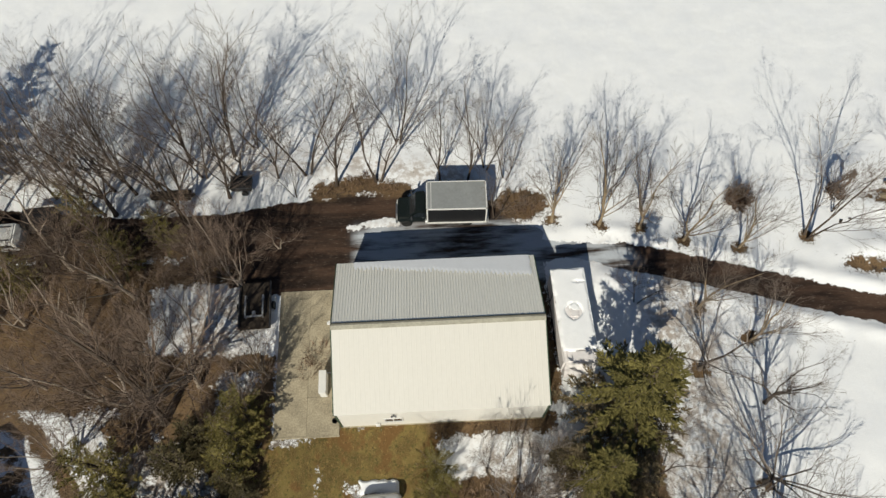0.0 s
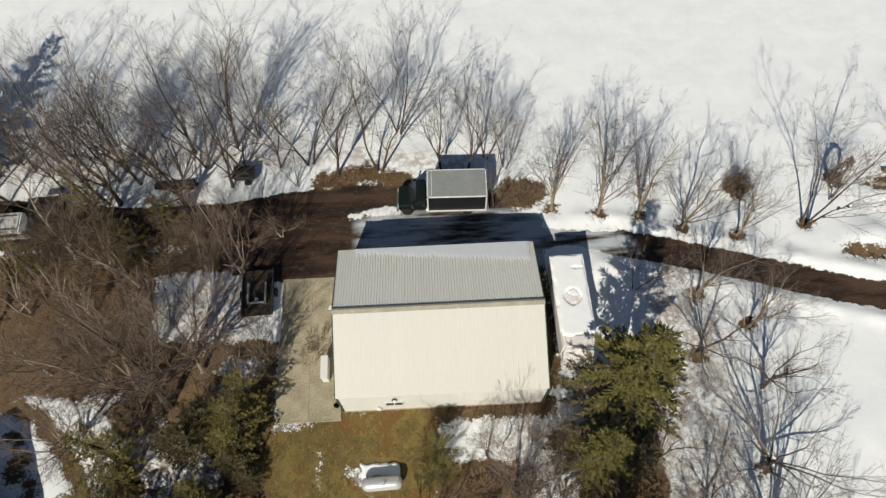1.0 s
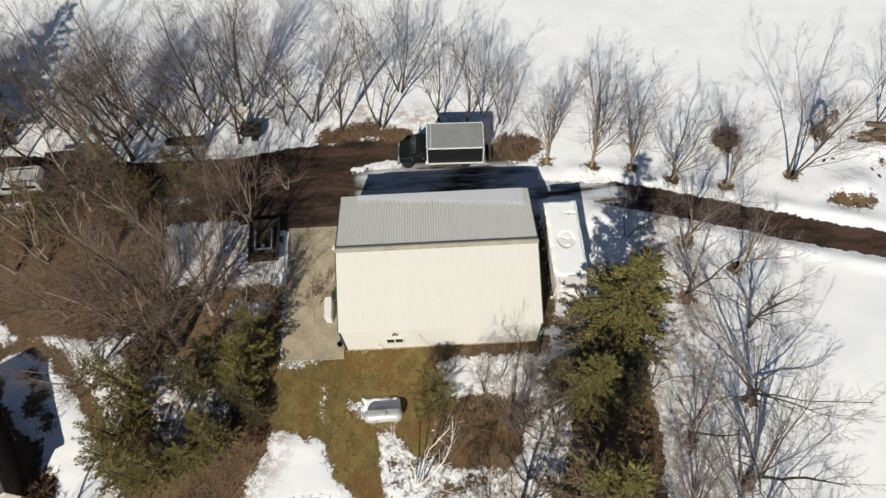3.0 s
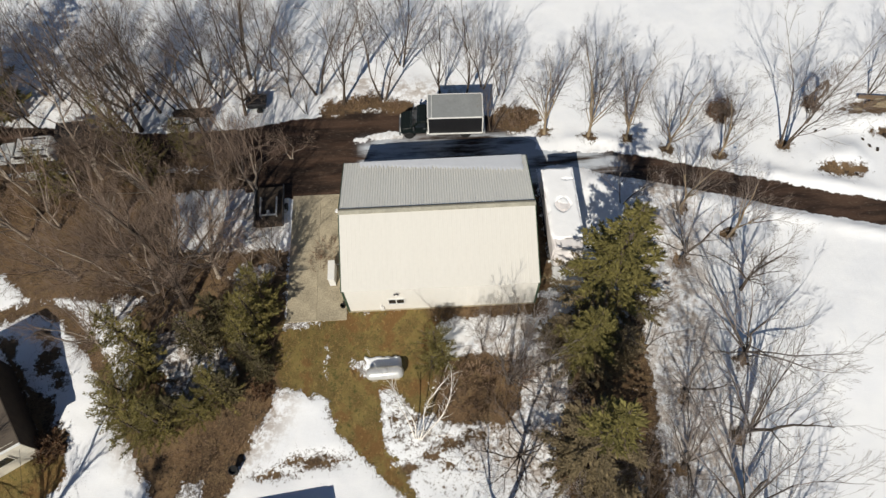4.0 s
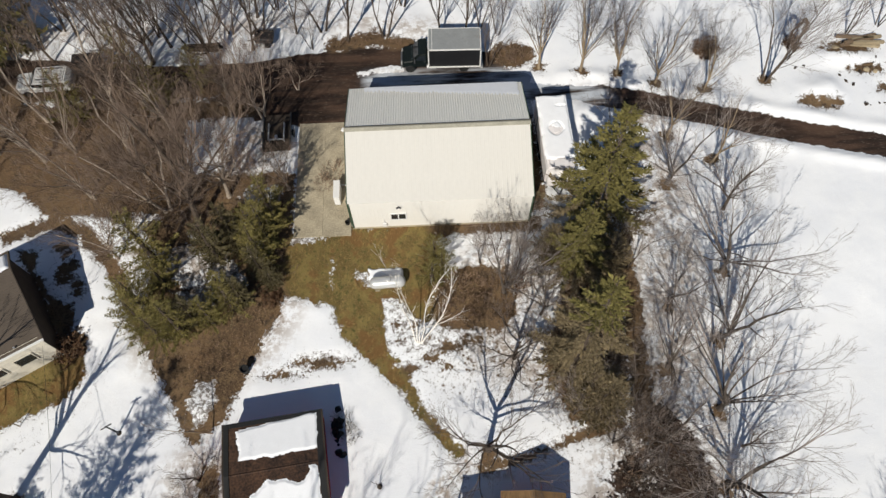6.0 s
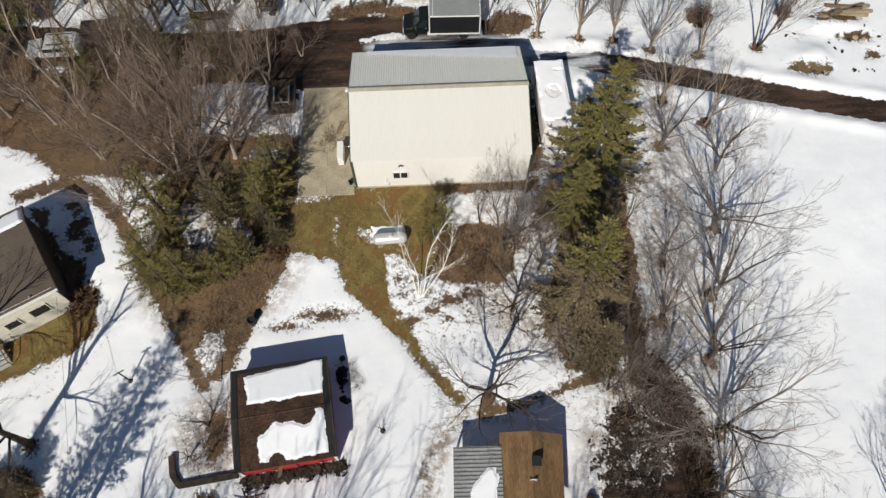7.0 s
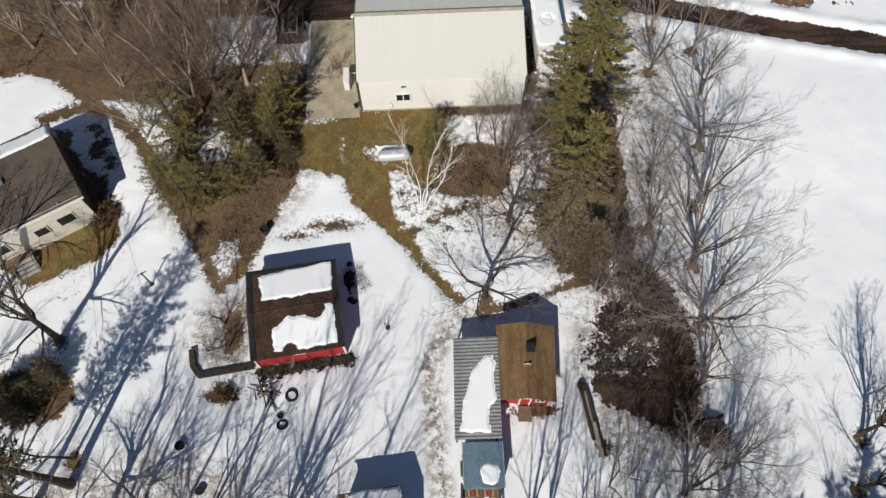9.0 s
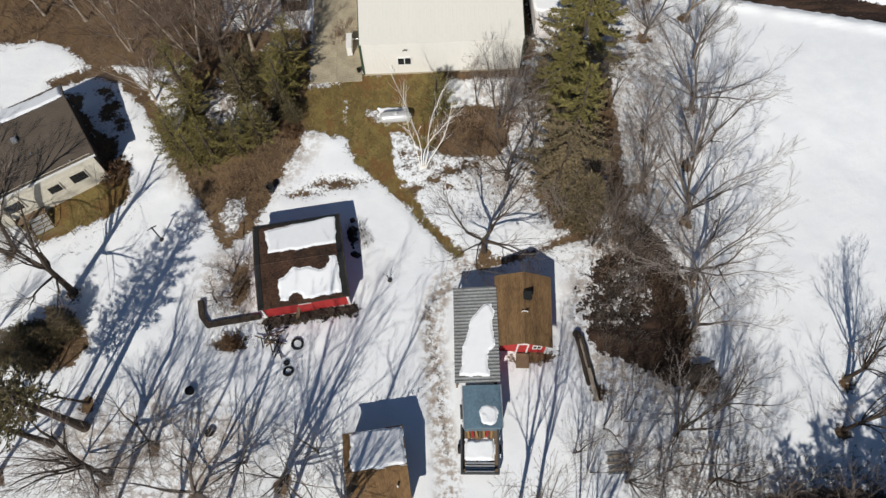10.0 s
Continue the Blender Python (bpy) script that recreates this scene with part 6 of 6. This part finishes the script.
for x, y, s in ((-15.0, 2.6, 1.0), (-30.0, 6.8, 1.2), (-17.0, 6.6, 1.1), (-20.6, 7.6, 1.2), (-24.6, 8.8, 1.2), (-28.6, 10.0, 1.2), (-15.6, 10.8, 1.1), (-19.4, 11.2, 1.2),
                (-23.2, 12.2, 1.1), (-11.6, 12.4, 1.0), (-8.6, 4.0, 0.8), (-11.8, 3.4, 0.9), (-13.6, 8.0, 0.8), (-15.6, 13.8, 0.9), (-7.9, 11.6, 0.7), (-9.6, -9.4, 0.6), (-11.6, -10.4, 0.55), (-7.6, -8.8, 0.5), (-5.4, -3.0, 0.6), (-5.8, -6.6, 0.5), (-12.8, 8.6, 0.5), (-12.0, 6.4, 0.45), (-9.2, 5.2, 0.5), (-11.4, 9.8, 0.4), (14.0, -12.6, 0.75), (15.2, -14.0, 0.8), (16.6, -13.2, 0.7)):
    plant(BRUSH, x, y, s, tr.uniform(0, 360))
for x, y, s in ((20.2, -15.6, 0.75), (20.9, -17.0, 0.75), (21.6, -18.6, 0.8), (22.1, -20.2, 0.8), (22.4, -21.8, 0.85), (22.5, -23.4, 0.85), (22.3, -25.0, 0.85), (20.6, -25.6, 0.7), (21.2, -27.0, 0.6), (19.0, -25.8, 0.45), (24.2, -28.2, 0.55), (-0.5, -14.4, 0.5), (0.1, -15.2, 0.4), (-8.2, -16.4, 0.35), (-8.6, -18.6, 0.4), (-9.9, -19.8, 0.35), (6.7, -0.7, 0.5), (7.3, -0.9, 0.42), (18.5, -14.5, 0.8), (19.5, -13.4, 0.7), (17.4, -15.8, 0.7), (19.0, -16.6, 0.8)):
    plant(DARK_BRUSH, x, y, s, tr.uniform(0, 360))
for x, y, s in ((-19.5, -8.6, 1.0), (11.9, -5.0, 0.8), (-5.6, -5.4, 0.7), (-9.2, -22.7, 0.7),
                (16.2, -27.6, 0.5)):
    plant(LEAFY, x, y, s, tr.uniform(0, 360))
for x, y, s in ((17.6, -20.4, 0.65), (18.4, -21.6, 0.7), (18.6, -19.2, 0.7), (17.2, -21.6, 0.5), (20.0, -20.8, 0.7), (19.4, -19.6, 0.7), (17.2, -22.6, 0.6), (19.0, -22.4, 0.7), (17.4, -24.2, 0.6), (19.2, -24.2, 0.75), (18.2, -18.4, 0.5), (19.9, -17.9, 0.6), (22.4, -31.0, 1.0), (24.4, -32.8, 1.1), (26.8, -33.8, 1.1), (29.2, -34.0, 1.1), (31.8, -34.0, 1.1), (34.2, -34.0, 1.1), (22.6, -34.2, 1.1), (25.4, -35.2, 1.1), (28.2, -35.6, 1.1), (31.0, -35.6, 1.1), (33.6, -35.6, 1.1), (20.4, -34.0, 1.0), (18.4, -33.6, 0.8)):
    plant(GREY_BRUSH, x, y, s, tr.uniform(0, 360))
round_bush = bush(58, 190, 0.72, 1.9, TWIG_BUSH, "round shrub with dense dead brown leaves", "round_shrub", "", leafy=2)
plant(round_bush, 29.5, 15.3, 0.78, 10)
vine = bush(59, 60, 0.5, 1.1, TWIG_RED, "tangled dead vine looped over low limbs", "vine_tangle", "", leafy=1)
vine_rng = random.Random(12)
loop = []
for lap in range(9):
    ring = [Vector((0.75 * math.cos(k * math.tau / 16) + vine_rng.gauss(0, 0.09), vine_rng.gauss(0, 0.14), 1.9 + 1.15 * math.sin(k * math.tau / 16) + vine_rng.gauss(0, 0.09))) for k in range(16)]
    loop += [(p, q, 0.035, 0.03) for p, q in zip(ring, ring[1:] + ring[:1])]
part("vine_loop", sticks(loop, "vine_loop", TWIG_RED), TWIG_RED, vine, "loop of twisted brown vine")
plant(vine, 36.9, 15.6, 1.0, 25)


# ---- evergreens ----
def conifer(seed, height, radius, needle, label, name="spruce", skirt=0.06, bend=-0.25, tuft=0.34, whorls=30, per=11, brown_below=0.0, ragged=0.25, group="evergreens", taper=0.85, dense=2):
    """A trunk with whorls of boughs, each bough a spine set with many small needle sprays."""
    rng = random.Random(seed)
    t = thing(name, pose(0, 0, 0), label, "tree", group)
    trunk = Shape().lathe([(0.2 * (1.25 - k / 6.5) if k else 0.32, height * k / 8 - 0.12) for k in range(8)] + [(0.02, height * 0.98)], 9)
    part("trunk", trunk, BARK, t)
    green, brown, wood = Shape(), Shape(), []

    def spray(c, way, size, out):
        side = way.cross(Vector((0, 0, 1)))
        side = side.normalized() if side.length > 0.01 else Vector((1, 0, 0))
        side = (side + Vector((rng.gauss(0, 0.35), rng.gauss(0, 0.35), rng.gauss(0, 0.35)))).normalized()
        w = size * rng.uniform(0.12, 0.2)
        lift = way.cross(side).normalized() * w * 0.5
        out.add([c, c + way * size * 0.45 + side * w + lift * 0.3, c + way * size, c + way * size * 0.45 - side * w + lift * 0.3, c + way * size * 0.5 - lift], [(0, 1, 2), (0, 2, 3), (0, 4, 2)])

    for i in range(whorls):
        f = (i + rng.uniform(-0.3, 0.3)) / whorls
        z = height * (skirt + (1 - skirt) * f * 0.985)
        reach = radius * max(0.03, 1 - f) ** taper * (1.05 if f > 0.06 else 0.8)
        n = max(4, int(per * (0.55 + 0.45 * (1 - f))))
        off = rng.uniform(0, math.tau)
        for k in range(n):
            a = off + k * math.tau / n + rng.uniform(-0.2, 0.2)
            ln = reach * rng.uniform(1 - ragged, 1 + ragged * 0.5)
            out = brown if f < brown_below * rng.uniform(0.75, 1.15) else green
            p = Vector((0, 0, z))
            d = Vector((math.cos(a), math.sin(a), bend + 0.5 * f))
            steps = max(3, int(ln / 0.17))
            for s in range(steps):
                q = p + d.normalized() * ln / steps
                g = (s + 1) / steps
                d.z += 0.055 if g > 0.4 else -0.03
                if s % 2 == 0:
                    wood.append((p.copy(), q.copy(), 0.03 * (1 - g) + 0.008, 0.03 * (1 - g) + 0.006))
                if g > 0.22:
                    for side in (-1, 1):
                        for _ in range(dense):
                            w = d.normalized() * rng.uniform(0.5, 1.0) + Vector((-math.sin(a), math.cos(a), 0)) * side * rng.uniform(0.35, 1.0) + Vector((0, 0, rng.gauss(0.08, 0.22)))
                            spray(q + Vector((rng.gauss(0, 0.05), rng.gauss(0, 0.05), rng.gauss(0, 0.05))), w.normalized(), tuft * rng.uniform(0.7, 1.25) * (0.65 + 0.35 * (1 - f)) * (0.75 if out is brown else 1.0), out)
                p = q
            spray(p, d.normalized(), tuft * 1.2, out)
    part("branchwork", sticks(wood, "branchwork", TWIG), TWIG, t)["kind"] = "stuff"
    part("crown", green, needle, t)["kind"] = "stuff"
    if brown.v:
        part("lower_crown", brown, NEEDLE_BROWN, t, "browned lower needles")["kind"] = "stuff"
    return t


spruce = conifer(71, 14.2, 4.3, NEEDLE, "tall olive-green spruce with layered boughs", whorls=25, per=9, brown_below=0.3, tuft=0.42, bend=-0.3, ragged=0.32, dense=3)
plant(spruce, 17.8, -0.3, 1.0, 0)
spruce2 = conifer(72, 15.0, 3.5, NEEDLE, "tall olive spruce, browned in its lower half", whorls=25, per=8, brown_below=0.68, tuft=0.44, bend=-0.3, ragged=0.35, dense=3)
plant(spruce2, 15.4, -11.0, 0.98, 0)
arbor = conifer(73, 6.5, 2.1, NEEDLE_BROWN, "brownish dense evergreen beside the spruces", "juniper", skirt=0.02, bend=0.35, tuft=0.3, whorls=22, per=11, taper=0.6)
plant(arbor, 16.4, -14.2, 1.0, 0)
plant(arbor, 18.2, -4.4, 0.85, 140)
plant(spruce, 15.9, -4.3, 0.66, 140)
plant(arbor, 14.4, -3.0, 0.7, 50)
cedar = conifer(74, 6.5, 1.8, CEDAR, "loose olive-green cedar with gaps in its crown", "cedar", skirt=0.04, bend=0.25, tuft=0.22, whorls=17, per=7, ragged=0.6, taper=0.6, dense=3)
cedar2 = conifer(75, 5.5, 2.1, CEDAR, "spreading olive-green cedar over snow and leaves", "cedar", skirt=0.05, bend=0.2, tuft=0.22, whorls=14, per=7, ragged=0.6, taper=0.55, dense=3)
for x, y, s, k, a in ((-15.0, -5.2, 0.75, 1, 0), (-13.9, -2.4, 1.15, 0, 30), (-13.3, -4.0, 0.65, 0, 90), (-14.3, -6.9, 0.85, 1, 100), (-13.0, -8.0, 0.8, 1, 200), (-11.7, -7.6, 0.85, 0, 77), (-12.6, -6.6, 0.6, 1, 10),
                    (-9.7, -1.4, 0.55, 0, 33), (-9.0, -4.8, 0.55, 0, 160), (-8.2, -6.0, 0.75, 1, 160), (-9.6, -7.0, 0.65, 0, 45), (-10.4, -6.6, 0.5, 1, 90), (-5.7, 0.8, 0.95, 0, 20), (-6.0, -0.9, 0.9, 0, 77), (-7.2, -0.2, 0.7, 1, 120), (-6.4, -2.4, 0.85, 0, 210),
                    (6.1, -2.9, 0.6, 1, 20), (6.6, -4.0, 0.56, 0, 120), (5.9, -4.4, 0.5, 1, 220), (-22.0, 11.0, 0.9, 0, 20), (-15.4, 12.2, 0.8, 1, 70), (-12.6, 14.0, 0.7, 0, 160),
                    (-19.0, 16.4, 0.8, 0, 40), (-30.5, 12.4, 0.8, 0, 0), (-17.0, 14.0, 0.6, 1, 190)):
    plant((cedar, cedar2)[k], x, y, s * 1.05, a)
for x, y, s, a in ((-20.8, -21.4, 0.5, 40), (-21.2, -20.6, 0.45, 150), (-23.4, -22.6, 0.62, 80), (-21.9, -22.2, 0.5, 200), (-22.6, -23.8, 0.5, 300), (-24.8, -23.2, 0.55, 20)):
    plant(arbor, x, y, s, a)
dark = conifer(76, 4.0, 2.3, CEDAR_DARK, "low dark spreading juniper at the yard edge", "juniper", skirt=0.05, bend=0.4, tuft=0.28, whorls=16, per=12, ragged=0.4, taper=0.5)
column = conifer(78, 6.0, 1.5, CEDAR_DARK, "upright dark juniper among the cedars", "juniper", skirt=0.03, bend=0.5, tuft=0.3, whorls=16, per=8, ragged=0.45, taper=0.45)
for x, y, s, a in ((-9.6, -2.2, 0.95, 0), (-8.6, -0.6, 0.85, 60), (-7.6, -5.6, 0.7, 130), (-10.8, -6.9, 0.7, 210), (-6.4, -3.4, 0.7, 300)):
    plant(column, x, y, s, a)
for x, y, s, a in ((-23.6, -21.6, 0.5, 0), (-8.4, -1.4, 0.55, 20), (-5.6, -4.2, 0.45, 70)):
    plant(dark, x, y, s, a)
# spruces at the edges of the view, whose shadows fall into it
edge_spruce = conifer(79, 14.2, 4.0, NEEDLE, "dark spruce in a row at the field edge", whorls=20, per=8, tuft=0.6, bend=-0.3, ragged=0.32, group="spruces of the field edge")
for x, y, s, a in ((23.6, -44.2, 0.86, 20), (26.0, -43.6, 0.9, 50), (28.6, -42.2, 0.94, 130), (31.4, -41.0, 0.92, 210), (34.4, -41.0, 0.96, 290), (37.6, -40.8, 0.92, 10), (-30.0, 19.3, 0.95, 80), (-33.5, 15.5, 0.8, 10)):
    plant(edge_spruce, x, y, s, a)
pine = conifer(77, 14.5, 1.55, CEDAR_DARK, "tall open-crowned pine south of the yard", "pine", skirt=0.42, bend=0.2, tuft=0.3, whorls=27, per=7, ragged=0.7, taper=0.45)
for x, y, s, a in ((-20.7, -29.2, 0.95, 0), (-18.7, -28.2, 1.2, 70), (-24.6, -28.6, 0.8, 120)):
    plant(pine, x, y, s, a)


# ---- steel sheets of the barn, slabs of the apron ----
count = 15
wide = (BX1 - BX0 + 0.06) / count
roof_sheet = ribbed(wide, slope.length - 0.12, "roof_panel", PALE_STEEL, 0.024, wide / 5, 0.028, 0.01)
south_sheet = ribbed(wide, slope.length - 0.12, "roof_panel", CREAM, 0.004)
wall_sheet = ribbed((BX1 - BX0 - 0.1) / count, EAVE - 0.16, "wall_panel", WALL_CREAM, 0.004)
for k in range(count):
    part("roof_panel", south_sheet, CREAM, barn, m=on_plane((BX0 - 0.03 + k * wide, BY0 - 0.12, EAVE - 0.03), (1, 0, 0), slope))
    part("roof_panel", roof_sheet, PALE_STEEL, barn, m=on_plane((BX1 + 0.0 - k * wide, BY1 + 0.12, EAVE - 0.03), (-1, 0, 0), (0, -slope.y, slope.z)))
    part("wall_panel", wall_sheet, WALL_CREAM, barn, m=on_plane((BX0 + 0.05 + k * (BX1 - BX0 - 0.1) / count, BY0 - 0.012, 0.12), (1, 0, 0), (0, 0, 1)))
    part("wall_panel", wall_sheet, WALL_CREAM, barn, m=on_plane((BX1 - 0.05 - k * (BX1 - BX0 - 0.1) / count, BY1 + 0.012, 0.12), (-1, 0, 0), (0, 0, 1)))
slab_rows, slab_cols = 4, 2
piece = Shape().box(0.004, 2.136, 0.004, 2.546, -0.16, 0.0).mesh("slab", CONCRETE, 0.008)
for j in range(slab_rows):
    for i in range(slab_cols):
        part("slab", piece, CONCRETE, slab, m=pose(-4.3 + i * 2.14, -0.5 + j * 2.55, 0.03 + 0.004 * ((i + j) % 2)))
curb = part("curb", Shape().box(-4.36, 0.0, -0.62, -0.5, -0.25, 0.05), CONCRETE, slab)
